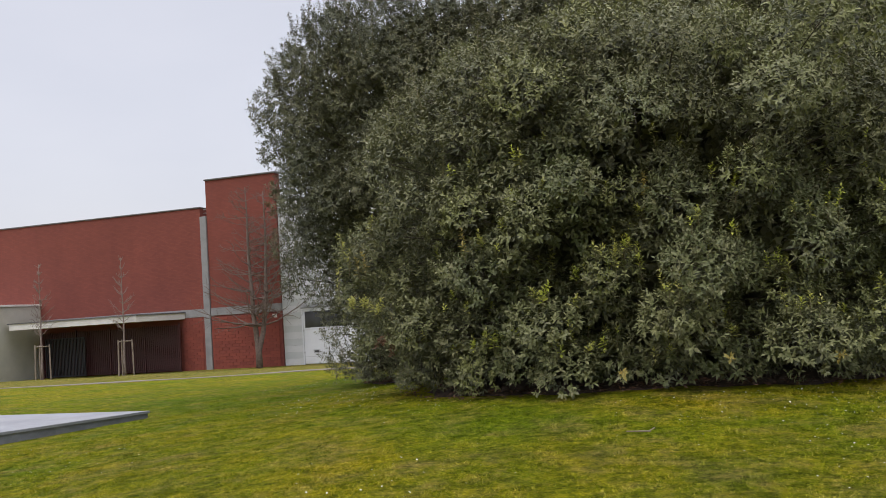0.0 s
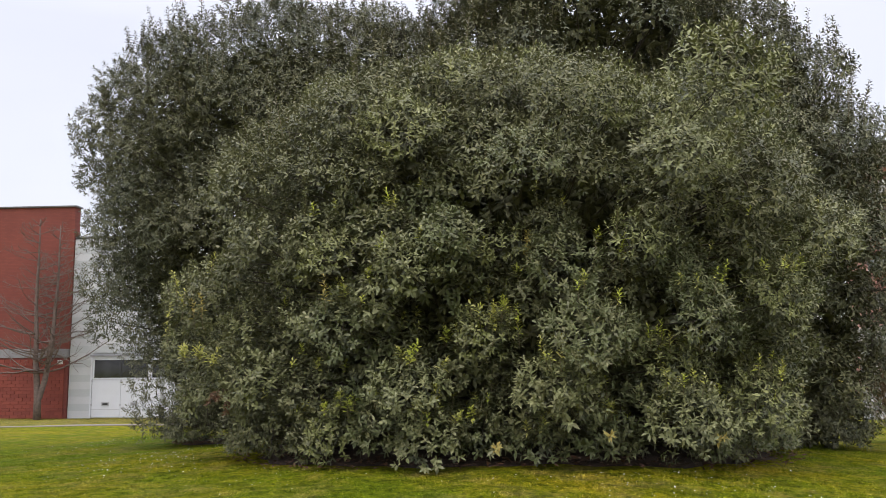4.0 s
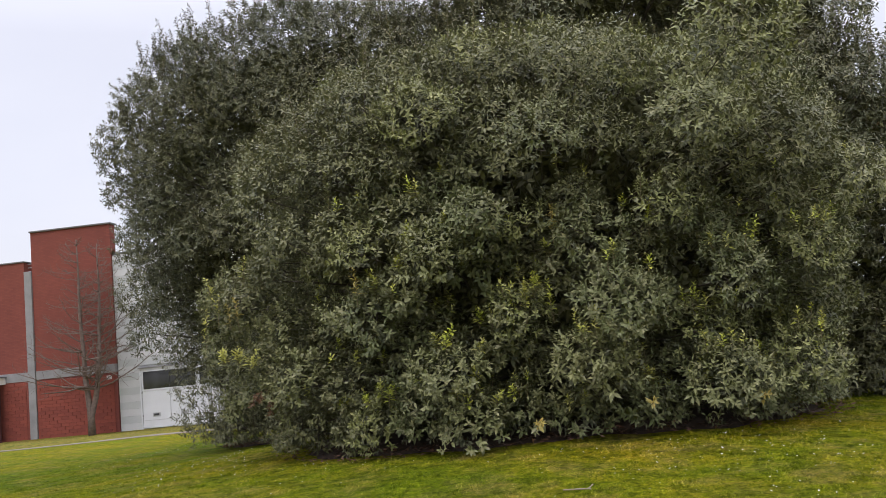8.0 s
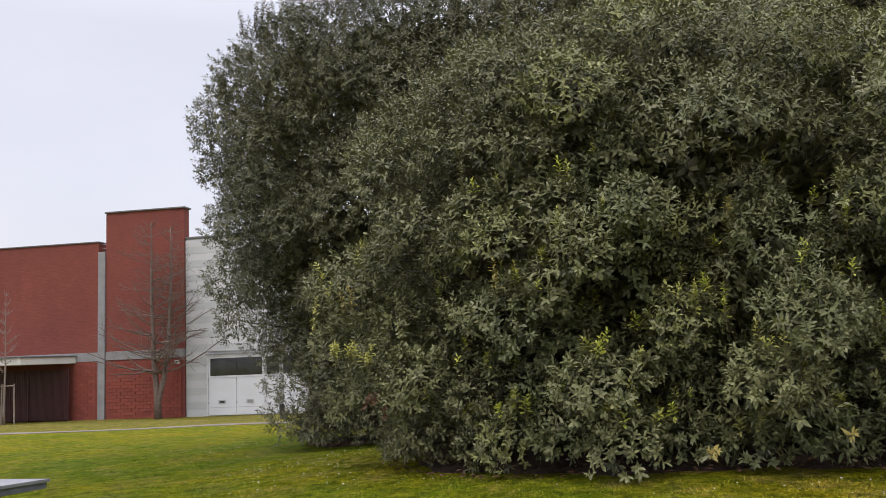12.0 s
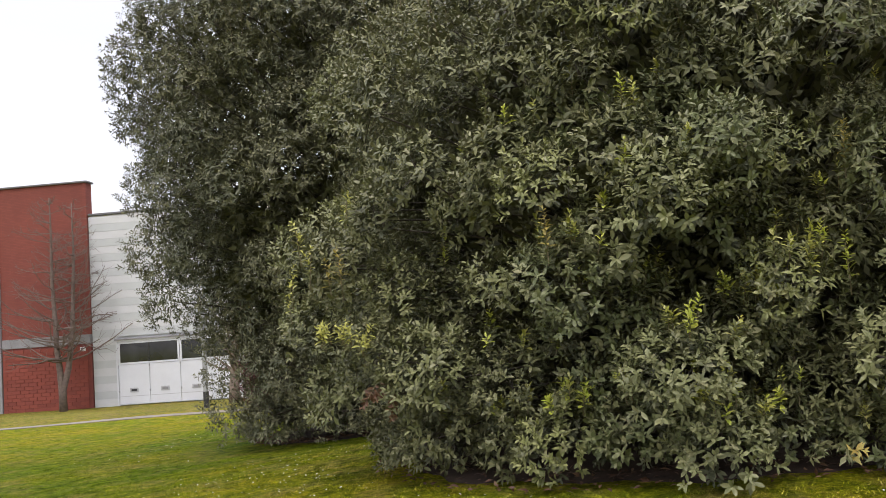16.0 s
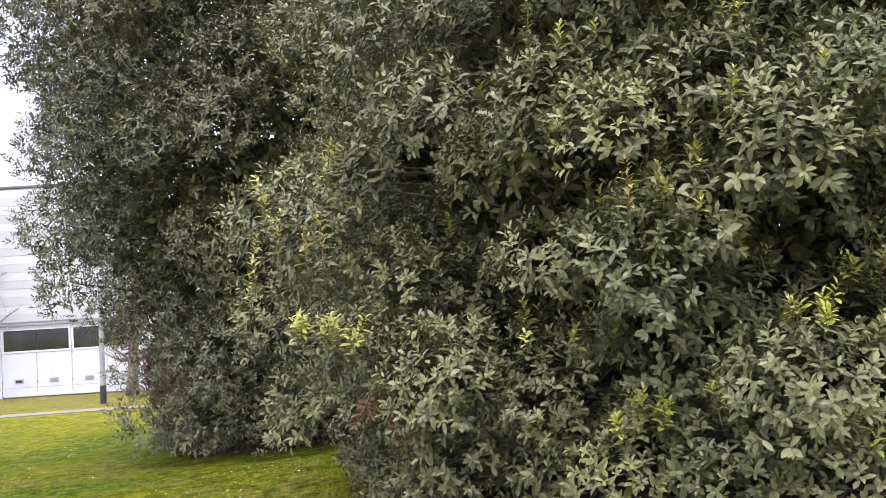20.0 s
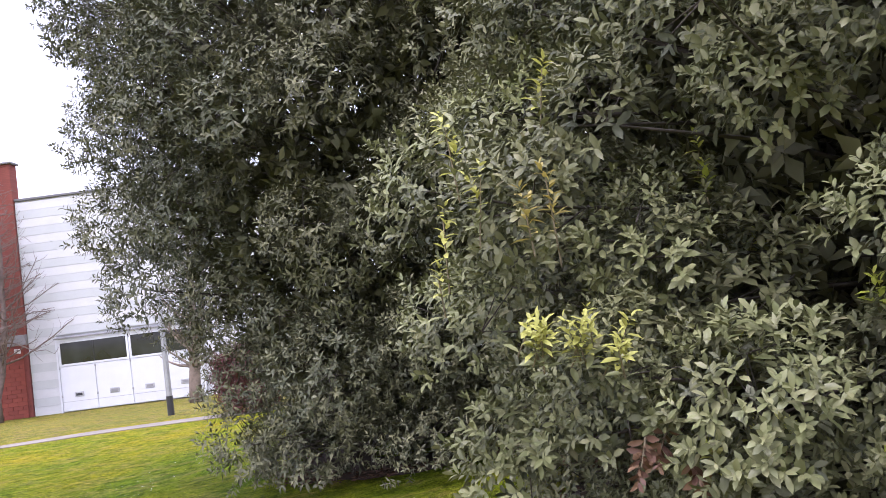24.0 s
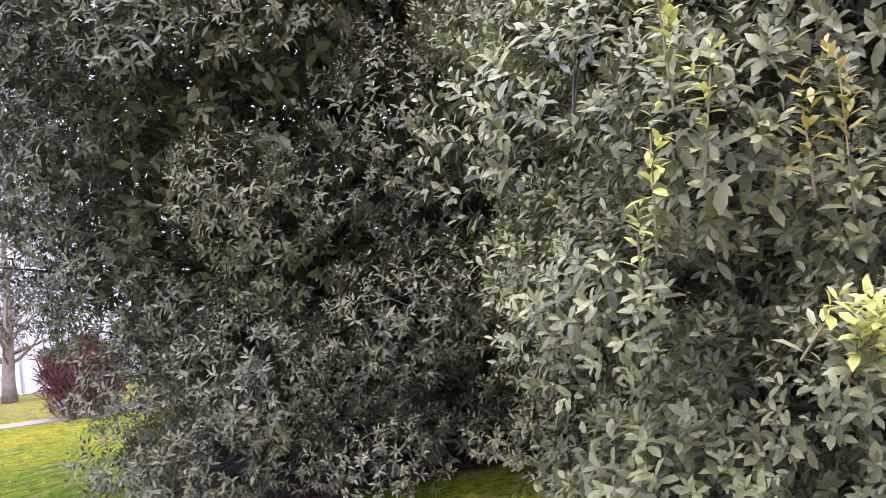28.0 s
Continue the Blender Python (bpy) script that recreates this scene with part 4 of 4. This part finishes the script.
def prism(outline, z0, z1):
    bm = bmesh.new()
    lo = [bm.verts.new((x, y, z0)) for x, y in outline]
    hi = [bm.verts.new((x, y, z1)) for x, y in outline]
    bm.faces.new(lo[::-1])
    bm.faces.new(hi)
    for k in range(len(lo)):
        j = (k + 1) % len(lo)
        bm.faces.new((lo[k], lo[j], hi[j], hi[k]))
    bmesh.ops.recalc_face_normals(bm, faces=bm.faces)
    return bm


def canopy_fence():
    cy = FY - 3.0
    th = empty("canopy", (-34, cy, BZ), 0, "white flat canopy over a dark fenced yard", "canopy")
    part("beam", prism([(-4.9, 0), (3.55, 0), (4.65, 2.95), (-4.9, 2.95)], 2.93, 3.27), M_BEAM, th)
    part("roof_edge", prism([(-5.0, -0.06), (3.6, -0.06), (4.72, 2.95), (-5.0, 2.95)], 3.272, 3.33), M_COPING, th)
    fe = empty("metal_fence", (-34, FY - 0.42, BZ), 0, "dark red vertical bar fence under the canopy", "fence")
    for x in np.arange(-4.9, 4.5, 2.33):
        part("post", box(x, 0, -0.1, x + 0.09, 0.09, 2.72), M_FENCE, fe)
    for z in (0.18, 1.35, 2.5):
        part("rail", box(-4.9, 0.02, z, 4.5, 0.06, z + 0.05), M_FENCE, fe)
    bar = box(-0.018, 0.0, 0.1, 0.018, 0.03, 2.66)
    me = bpy.data.meshes.new("bar")
    bar.to_mesh(me)
    bar.free()
    me.materials.append(M_FENCE)
    for x in np.arange(-4.8, 4.5, 0.13):
        ob = new("bar", me)
        ob.parent = fe
        ob.location = (x, -0.032, 0)
    part("back_sheet", box(-4.85, 0.1, 0.05, 4.5, 0.12, 2.6), M_FENCE, fe)
    ga = empty("yard_gate", (-38.4, FY - 0.75, BZ), 0, "blackish metal yard gate", "gate")
    part("gate_frame", boxes([(0, 0, 0.05, 0.06, 0.06, 2.3), (2.7, 0, 0.05, 2.76, 0.06, 2.3), (0.06, 0, 2.24, 2.7, 0.06, 2.3), (0.06, 0, 0.05, 2.7, 0.06, 0.12)]), M_GATE, ga)
    for x in np.arange(0.12, 2.65, 0.1):
        part("bar", box(x, 0.01, 0.121, x + 0.05, 0.04, 2.239), M_GATE, ga)


canopy_fence()


def cabin():
    th = empty("service_cabin", (-44.5, 41.8, BZ), 0, "small beige plastered cabin with a dark window", "cabin")
    part("wall", box(-5, 0, -0.2, 5.2, 4, 4.3, 0.02), M_CABIN, th)
    part("roof_edge", box(-5.1, -0.08, 4.302, 5.3, 4.1, 4.42, 0.02), M_BEAM, th)
    part("window", box(3.9, -0.03, 3.25, 4.3, 0.02, 3.65), M_BLACK, th)
    part("vent", cyl((0.9, -0.04, 3.72), (0.9, 0.01, 3.72), 0.1, 0.1, 12), M_BLACK, th, "small round black vent")
    lamp = part("wall_lamp", box(3.3, -0.3, 2.72, 3.5, -0.12, 2.84, 0.02), M_BLACK, th, "small black wall lamp")
    part("bracket", box(3.37, -0.12, 2.76, 3.43, -0.001, 2.8), M_METAL, lamp)


cabin()


def slab():
    th = empty("stone_slab", (-9.3, 13.4, 0), 0, "low pale grey stone slab lying on the lawn", "slab")
    e, f = Vector((-0.998, 0.06)), Vector((-0.35, -0.937))
    o = [Vector((0, 0)), e * 6.5, e * 6.5 + f * 7, f * 7]
    c = sum(o, Vector((0, 0))) / 4
    part("top", prism([tuple(p) for p in o], 0.195, 0.235), M_SLAB, th)
    part("edge", prism([tuple(c + (p - c) * 0.992) for p in o], -0.15, 0.193), M_SLAB_SIDE, th)


slab()


# ---------------------------------------------------------------- bare trees, posts, shrubs
def bare_tree(at, seed, stems, height, r, label, group="", rise=0.12, mat=None, spread=0.31, count=18, low=0.2):
    """Straight thin stems with many side branches that curve up, and fine twigs on them."""
    rng = np.random.default_rng(seed)
    z = gz(*at)
    th = empty("bare_tree", (*at, z), 0, label, "tree", group)
    for lx, ly, f in stems:
        h = height * f
        out = lambda k: 10 * (1 - math.exp(-max(0, k * h / 10 - 0.9) / 2.2))
        pts = [np.array([lx * out(k), ly * out(k), k * h / 10 - (0.1 if k == 0 else 0)]) + (rng.normal(0, 0.012 * h / 8, 3) if k else 0) for k in range(11)]
        pole("trunk", pts, [r * f * (1.15 if k == 0 else 1) * (1 - 0.09 * k) + 0.006 for k in range(11)], mat or M_BARE, th, 7)
        segs = []
        for j in range(count):
            u = low + (0.97 - low) * j / (count - 1)
            k = min(int(u * 10), 9)
            base = pts[k] + (pts[k + 1] - pts[k]) * (u * 10 - k)
            for _ in range(4):
                a = rng.uniform(0, 6.283)
                d = np.array([math.cos(a), math.sin(a), rise + rng.uniform(-0.15, 0.2)])
                ln = h * spread * (1.12 - u) ** 0.8 * rng.uniform(0.6, 1.15)
                p, rr = base, max(0.016, r * 0.34 * (1.1 - u))
                for s in range(5):
                    d = unit(d + rng.normal(0, 0.13, 3) + np.array([0, 0, 0.06 + rise * 0.2]))
                    q = p + d * ln / 5
                    segs.append((p, q, rr, rr * 0.8))
                    for _ in range(2 if s else 1):
                        e = unit(d + rng.normal(0, 0.55, 3) + np.array([0, 0, 0.1]))
                        w = p + (q - p) * rng.random()
                        m = w + e * ln * rng.uniform(0.08, 0.2)
                        segs.append((w, m, 0.008, 0.0065))
                        segs.append((m, m + unit(e + rng.normal(0, 0.4, 3) + np.array([0, 0, 0.2])) * ln * rng.uniform(0.06, 0.16), 0.0065, 0.003))
                    p, rr = q, rr * 0.8
        tube_part("branch", segs, mat or M_BARE, th, 4)["kind"] = "stuff"
    return th


bare_tree((-24.0, 44.0), 5, [(-0.035, 0, 1.0), (0.06, 0.03, 0.97)], 9.8, 0.165, "leafless tree with two thin trunks beside the brick tower", "", 0.12, None, 0.39, 17, 0.24)
bare_tree((-31.0, 42.05), 8, [(0.0, 0, 1.0)], 6.4, 0.06, "slender leafless sapling tied to wooden stakes", "saplings", 0.5, M_SAPLING, 0.2, 9, 0.38)
bare_tree((-36.0, 41.6), 9, [(0.0, 0, 1.0)], 6.4, 0.06, "slender leafless sapling tied to wooden stakes", "saplings", 0.5, M_SAPLING, 0.2, 9, 0.38)
bare_tree((-15.25, 41.6), 12, [(0.03, 0, 1.0)], 6.5, 0.24, "leafless tree with a pale trunk beside the white hall", "", 0.3, M_BARK_PALE)


def stakes(at):
    z = gz(*at)
    th = empty("tree_stakes", (*at, z), 0, "three pale wooden stakes with a cross rail round a sapling", "stakes", "sapling stakes")
    for k in range(3):
        a = k * 2.094 + 0.4
        x, y = 0.42 * math.cos(a), 0.42 * math.sin(a)
        part("stake", cyl((x * 1.1, y * 1.1, -0.2), (x, y, 1.95), 0.045, 0.04, 8), M_STAKE, th)
        b = a + 2.094
        part("rail", cyl((x, y, 1.85), (0.42 * math.cos(b), 0.42 * math.sin(b), 1.85), 0.03, 0.03, 6), M_STAKE, th)


stakes((-31.0, 42.05))
stakes((-36.0, 41.6))


def lamp_post(at):
    z = gz(*at)
    th = empty("lamp_post", (*at, z), 0, "slim grey metal post with a black foot beside the path", "post")
    part("pole", cyl((0, 0, 0.5), (0, 0, 3.4), 0.075, 0.06, 14), M_METAL, th)
    part("foot", cyl((0, 0, -0.2), (0, 0, 0.5), 0.088, 0.085, 14), M_BLACK, th, "black foot sleeve")
    part("cap", cyl((0, 0, 3.4), (0, 0, 3.5), 0.16, 0.12, 14), M_METAL, th)


lamp_post((-12.75, 31.2))


def twig_shrub(name, at, r, h, n, mat, seed, label, category, ln=0.2, thin=0.13, stems=26):
    """Stems that fan out of the ground into a rounded mass of fine upright twigs."""
    rng = np.random.default_rng(seed)
    z = gz(*at)
    th = empty(name, (*at, z), 0, label, category)
    u = rng.random(n) ** 0.75
    ang = rng.uniform(0, 6.283, n)
    wide = np.interp(u, [0, 0.3, 0.65, 0.85, 1.0], [0.72, 0.9, 1.0, 0.85, 0.3]) * (1 + 0.10 * np.sin(ang * 5 + seed) + 0.06 * np.sin(ang * 11))
    f = rng.random(n) ** 0.28 * wide
    top = h * (1 + 0.07 * np.sin(ang * 3 + seed) + 0.05 * np.sin(f * 9))
    p = np.stack([np.cos(ang) * f * r[0], np.sin(ang) * f * r[1], u * top], -1)
    lean = np.stack([np.cos(ang) * f, np.sin(ang) * f, np.zeros(n)], -1)
    along = unit(lean * 0.45 + np.array([0, 0, 0.9]) + rng.normal(0, 0.5, (n, 3)))
    vs, loops, sizes, nf = leaves(p, along, rng.normal(size=(n, 3)), rng.uniform(0.5, 1.3, n) * ln, np.full(n, thin), None)
    ob = new("twig_mass", array_mesh("twig_mass", vs, loops, sizes, [mat]))
    ob.parent = th
    tagged(ob, kind="stuff")
    segs = []
    for _ in range(stems):
        a, q = rng.uniform(0, 6.283), rng.random() ** 0.5
        s = np.array([math.cos(a) * r[0] * q * 0.55, math.sin(a) * r[1] * q * 0.55, -0.1])
        e = np.array([math.cos(a) * r[0] * q * 0.95, math.sin(a) * r[1] * q * 0.95, h * rng.uniform(0.75, 0.98)])
        segs.append((s, e, 0.014, 0.004))
    tube_part("stem", segs, M_BARE, th, 5)["kind"] = "stuff"
    return th


twig_shrub("red_shrub", (-10.2, 29.4), (0.8, 0.75), 1.4, 5000, M_REDTWIG, 3, "shrub with dark red twigs beside the footpath", "shrub", 0.28)
twig_shrub("brown_hedge", (7.6, 18.6), (2.0, 1.5), 1.75, 26000, M_HEDGE, 4, "brown leafless hedge of fine twigs", "hedge", 0.17, 0.05, 110)
twig_shrub("brown_hedge", (10.8, 18.2), (2.3, 1.6), 2.0, 26000, M_HEDGE, 6, "brown leafless hedge of fine twigs", "hedge", 0.17, 0.05, 110)


# ---------------------------------------------------------------- apartment house
def apartment():
    X0, Z0 = 29.0, -0.8
    rng = np.random.default_rng(91)
    th = empty("apartment_house", (X0, 64, Z0), 0, "pink plastered apartment house with white balconies", "house")
    Y = lambda v: v - 64
    Z = lambda v: v - Z0
    part("wall", box(0.0, Y(63.6), -0.3, 12, Y(72.6), Z(18.4)), M_PINK, th)
    part("wall", box(1.5, Y(46), -0.3, 12, Y(63.59), Z(18.4)), M_PINK, th)
    part("wall", box(1.5, Y(72.61), -0.3, 12, Y(90), Z(18.4)), M_PINK, th)
    part("roof", box(-1.4, Y(45), Z(18.75), 13, Y(92), Z(18.9), 0.03), M_TILE, th)
    part("eave", box(-1.3, Y(45.2), Z(18.41), 13, Y(91.5), Z(18.748)), M_SOFFIT, th, "pale plastered eave")
    part("gutter", box(-1.52, Y(45.0), Z(18.6), -1.402, Y(92), Z(18.8), 0.03), M_TILE, th)
    ch = part("chimney", box(0.3, Y(67.7), Z(18.9), 0.95, Y(68.45), Z(20.35), 0.02), M_PINK, th)
    part("chimney_cap", box(0.2, Y(67.6), Z(20.352), 1.05, Y(68.55), Z(20.85), 0.02), M_TILE, ch)
    part("drainpipe", cyl((-0.08, Y(67.75), 0), (-0.08, Y(67.75), Z(18.4)), 0.06, 0.06, 8), M_EAVE, th)
    for k in range(5):
        zc = 17.3 - 3.0 * k
        for yc in (65.9, 69.0):
            w = part("window", boxes([(-0.03, Y(yc) - 0.62, Z(zc) - 0.8, 0.02, Y(yc) + 0.62, Z(zc) - 0.7), (-0.03, Y(yc) - 0.55, Z(zc) + 0.7, 0.02, Y(yc) + 0.55, Z(zc) + 0.76)]), M_SHUT, th)
            part("shutter", box(-0.05, Y(yc) - 0.5, Z(zc) - 0.69, -0.005, Y(yc) + 0.5, Z(zc) + 0.69, 0.01), M_BALC if (k, yc) in ((2, 65.9), (3, 69.0), (4, 69.0)) else M_SHUT, w)
        zb = 15.3 - 3.0 * k
        for y0, y1 in ((47.0, 62.5), (73.0, 78.5)):
            if zb < 3.5:
                continue
            b = part("balcony", box(-0.9, Y(y0), Z(zb), 1.49, Y(y1), Z(zb) + 0.18, 0.01), M_BALC, th, "white balcony slab")
            part("parapet", box(-0.9, Y(y0), Z(zb) + 0.19, -0.78, Y(y1) - 1.3, Z(zb) + 0.95, 0.02), M_BALC, b)
            part("end_panel", box(-0.88, Y(y1) - 1.29, Z(zb) + 0.19, -0.82, Y(y1), Z(zb) + 0.95, 0.01), M_GREENP, b, "dark green end panel")
            if k < 2 and y0 < 60:
                fp = np.stack([rng.uniform(-0.98, -0.7, 260), rng.uniform(Y(y0), Y(y1), 260), rng.uniform(0.95, 1.2, 260) + Z(zb)], -1)
                fl = foliage("withered_plants", fp, unit(rng.normal(size=fp.shape) + np.array([0, 0, 0.6])), np.full(260, 0.15), np.zeros(260, int), [M_DEAD], rng, 7, None, b, "withered brown balcony plants")
            part("side_panel", box(-0.76, Y(y1) - 0.12, Z(zb) + 0.19, 0.2, Y(y1), Z(zb) + 1.05), M_GREENP, b)
            part("rail", cyl((-0.84, Y(y0), Z(zb) + 1.1), (-0.84, Y(y1), Z(zb) + 1.1), 0.03, 0.03, 6), M_EAVE, b)
            for yd in np.arange(y0 + 2, y1 - 1.5, 4.2):
                d = part("balcony_door", box(1.42, Y(yd), Z(zb) + 0.19, 1.495, Y(yd) + 1.5, Z(zb) + 2.4), M_SHUT, b)
                part("divider", box(-0.7, Y(yd) + 2.6, Z(zb) + 0.19, 1.49, Y(yd) + 2.75, Z(zb) + 2.8), M_PINK, b)
    de = empty("concrete_deck", (19, 45, -0.8), 0, "grey concrete deck with a solid parapet", "deck")
    part("parapet", box(0, 0, 3.45, 26, 0.25, 4.62, 0.02), M_PARAPET, de)
    part("parapet", box(0, 0.26, 3.45, 0.25, 14, 4.62, 0.02), M_PARAPET, de)
    part("deck_floor", box(0.26, 0.26, 3.2, 26, 14, 3.44), M_PARAPET, de)
    # solid dark block; its colour stands for the shade in the gap
    part("wall", box(1.6, 1.4, -0.2, 26, 13, 3.19), M_DARK, de, "dark block painting in the shade under the deck")
    lw = empty("garden_wall", (17, 42.0, -0.8), 0, "low whitish garden wall", "wall")
    part("wall", box(-3, 0, -0.2, 26, 0.2, 3.0, 0.02), M_BALC, lw)
    part("coping", box(-3.03, -0.03, 3.002, 26, 0.23, 3.08, 0.01), M_PARAPET, lw)


apartment()


# ---------------------------------------------------------------- lawn details
def grass_blades(n=1300000, seed=77):
    rng = np.random.default_rng(seed)
    x, y = rng.uniform(-12.0, 4.5, n), 5.0 + 19.0 * rng.random(n) ** 1.7
    tuft = np.sin(x * 5.1 + 2 * np.sin(y * 3.3)) * np.sin(y * 4.7 + 1.5 * np.sin(x * 2.9))
    ok = rng.random(n) < (0.55 + 0.4 * tuft) * np.clip((24.0 - y) / 7.0, 0, 1) * np.clip((x + 12.0) / 3.0, 0, 1) * np.where((x > 2) & (y < 9), 0.4, 1) * np.clip((y - 5.0) / 1.5, 0, 1) * np.clip((4.5 - x) / 1.5, 0, 1)
    for form in (A_FORM, B_FORM):
        ok &= (((x - form.c[0]) / (form.r[0] * 0.92)) ** 2 + ((y - form.c[1]) / (form.r[1] * 0.92)) ** 2) > 1
    ok &= ~((x < -9.3 + 0.373 * (y - 13.4)) & (y < 13.5))
    x, y = x[ok], y[ok]
    n = len(x)
    z = ground_z(x, y)
    h = rng.uniform(0.008, 0.024, n) * (1 + 0.4 * np.sin(x * 9.3 + 3 * np.sin(y * 2.1)) * np.sin(y * 8.1))
    a = rng.uniform(0, 6.283, n)
    w = 0.0045
    root = np.stack([x, y, z - 0.005], -1)
    side = np.stack([np.cos(a), np.sin(a), 0 * a], -1) * w
    tip = root + np.stack([rng.normal(0, 0.021, n), rng.normal(0, 0.021, n), h], -1)
    vs = np.stack([root - side, root + side, tip], 1).reshape(-1, 3)
    ob = new("grass_blades", array_mesh("grass_blades", vs, np.arange(3 * n), np.full(n, 3), [M_BLADE]))
    tagged(ob, "short uneven grass blades of the lawn", "grass", kind="stuff")


grass_blades()


def daisies(n=1500, seed=78):
    rng = np.random.default_rng(seed)
    spots = rng.uniform((-9.5, 6.5), (2.0, 21.0), (44, 2))
    c = spots[rng.integers(len(spots), size=n)] + rng.normal(0, 0.55, (n, 2))
    x, y = c.T
    ok = np.ones(n, bool)
    for form in (A_FORM, B_FORM):
        ok &= (((x - form.c[0]) / form.r[0]) ** 2 + ((y - form.c[1]) / form.r[1]) ** 2) > 1
    ok &= ~((x < -9.3 + 0.373 * (y - 13.4)) & (y < 13.5))
    x, y = x[ok], y[ok]
    n = len(x)
    k = np.arange(7) * 2 * np.pi / 7
    r = rng.uniform(0.005, 0.009, n)
    z = ground_z(x, y) + rng.uniform(0.03, 0.055, n)
    t = rng.normal(0, 0.3, (n, 2))
    ring = np.stack([np.cos(k), np.sin(k)], -1)
    vx = x[:, None] + ring[None, :, 0] * r[:, None]
    vy = y[:, None] + ring[None, :, 1] * r[:, None]
    vz = z[:, None] + (ring[None] * t[:, None]).sum(-1) * r[:, None]
    vs = np.stack([vx, vy, vz], -1).reshape(-1, 3)
    ob = new("daisies", array_mesh("daisies", vs, np.arange(7 * n), np.full(n, 7), [M_DAISY]))
    tagged(ob, "small white daisies scattered in the lawn", "flowers", kind="stuff")


daisies()


def litter(form, name, seed, grow_by=1.02):
    """Bare soil under a crown, with fallen leaves at its edge."""
    rng = np.random.default_rng(seed)
    bm = bmesh.new()
    rings = []
    k = 72
    for f in (0.55, 0.8, 1.0):
        row = []
        for i in range(k):
            a = i * 2 * math.pi / k
            p = form.place(np.array([a]), np.array([form.z0 + 0.4]), f * grow_by * (1 + 0.025 * math.sin(9 * a + seed) + 0.02 * math.sin(23 * a)))[0]
            row.append(bm.verts.new((p[0], p[1], gz(p[0], p[1]) + (0.035 if f < 0.99 else -0.01))))
        rings.append(row)
    for r0, r1 in zip(rings, rings[1:]):
        for i in range(k):
            bm.faces.new((r0[i], r0[(i + 1) % k], r1[(i + 1) % k], r1[i]))
    bmesh.ops.recalc_face_normals(bm, faces=bm.faces)
    th = tagged(part(name, bm, M_SOIL), "bare brown soil under the oak", "soil", kind="structure")
    n = 2200
    a = rng.uniform(0, 6.283, n)
    p = form.place(a, np.full(n, form.z0 + 0.4), grow_by * rng.uniform(0.86, 1.07, n))
    p[:, 2] = ground_z(p[:, 0], p[:, 1]) + 0.045
    al = rng.normal(size=(n, 3)) * np.array([1, 1, 0.15])
    vs, loops, sizes, nf = leaves(p, al, np.array([0, 0, 1.0]) + rng.normal(0, 0.35, (n, 3)), rng.uniform(0.05, 0.09, n), np.ones(n), False)
    ob = new("fallen_leaves", array_mesh("fallen_leaves", vs, loops, sizes, [M_DEAD]))
    tagged(ob, "dry brown fallen leaves under the oak", "leaves", kind="stuff")


litter(A_FORM, "soil", 5, 0.94)
litter(B_FORM, "soil", 6, 0.9)
litter(Crown(-3.6, 15.2, 0.6, 0.5, 2.0, 0.4, 3.0, [(0, 1), (1, 1)]), "soil", 7)


def stick():
    x, y = -0.68, 8.15
    th = empty("dry_stick", (x, y, gz(x, y)), 0, "small forked dry stick lying in the grass", "stick")
    tube_part("stem", [((-0.16, 0.02, 0.05), (0.02, 0, 0.05), 0.006, 0.007), ((0.02, 0, 0.05), (0.05, -0.02, 0.05), 0.007, 0.006)], M_STICK, th, 6)
    tube_part("fork", [((0.03, 0, 0.05), (0.07, 0.13, 0.06), 0.006, 0.004)], M_STICK, th, 6)


stick()


# ---------------------------------------------------------------- split blocks of the brick hall, last
def blocks():
    w, h, g = 0.42, 0.172, 0.009
    me = {}
    for wd in (w - g, w / 2 - g):
        bm = box(0, 0, 0, wd, 0.05, h - g, 0.008)
        m = bpy.data.meshes.new("block")
        bm.to_mesh(m)
        bm.free()
        m.materials.append(M_BLOCK)
        me[wd] = m
    rng = random.Random(4)
    for x0, x1 in ((-29.5, -28.11), (-27.66, -23.32)):
        for r in range(int((2.2 - BZ) / h)):
            x = x0 + (0 if r % 2 else w / 2)
            if r % 2 == 0:
                o = new("block", me[w / 2 - g])
                o.parent = hall
                o.location = (x0 + 30, -0.02 + rng.uniform(-0.006, 0.006), r * h)
            while x + w <= x1 + 0.01:
                o = new("block", me[w - g])
                o.parent = hall
                o.location = (x + 30, -0.02 + rng.uniform(-0.006, 0.006), r * h)
                x += w
            if x + w / 2 <= x1 + 0.03:
                o = new("block", me[w / 2 - g])
                o.parent = hall
                o.location = (x + 30, -0.02 + rng.uniform(-0.006, 0.006), r * h)


blocks()
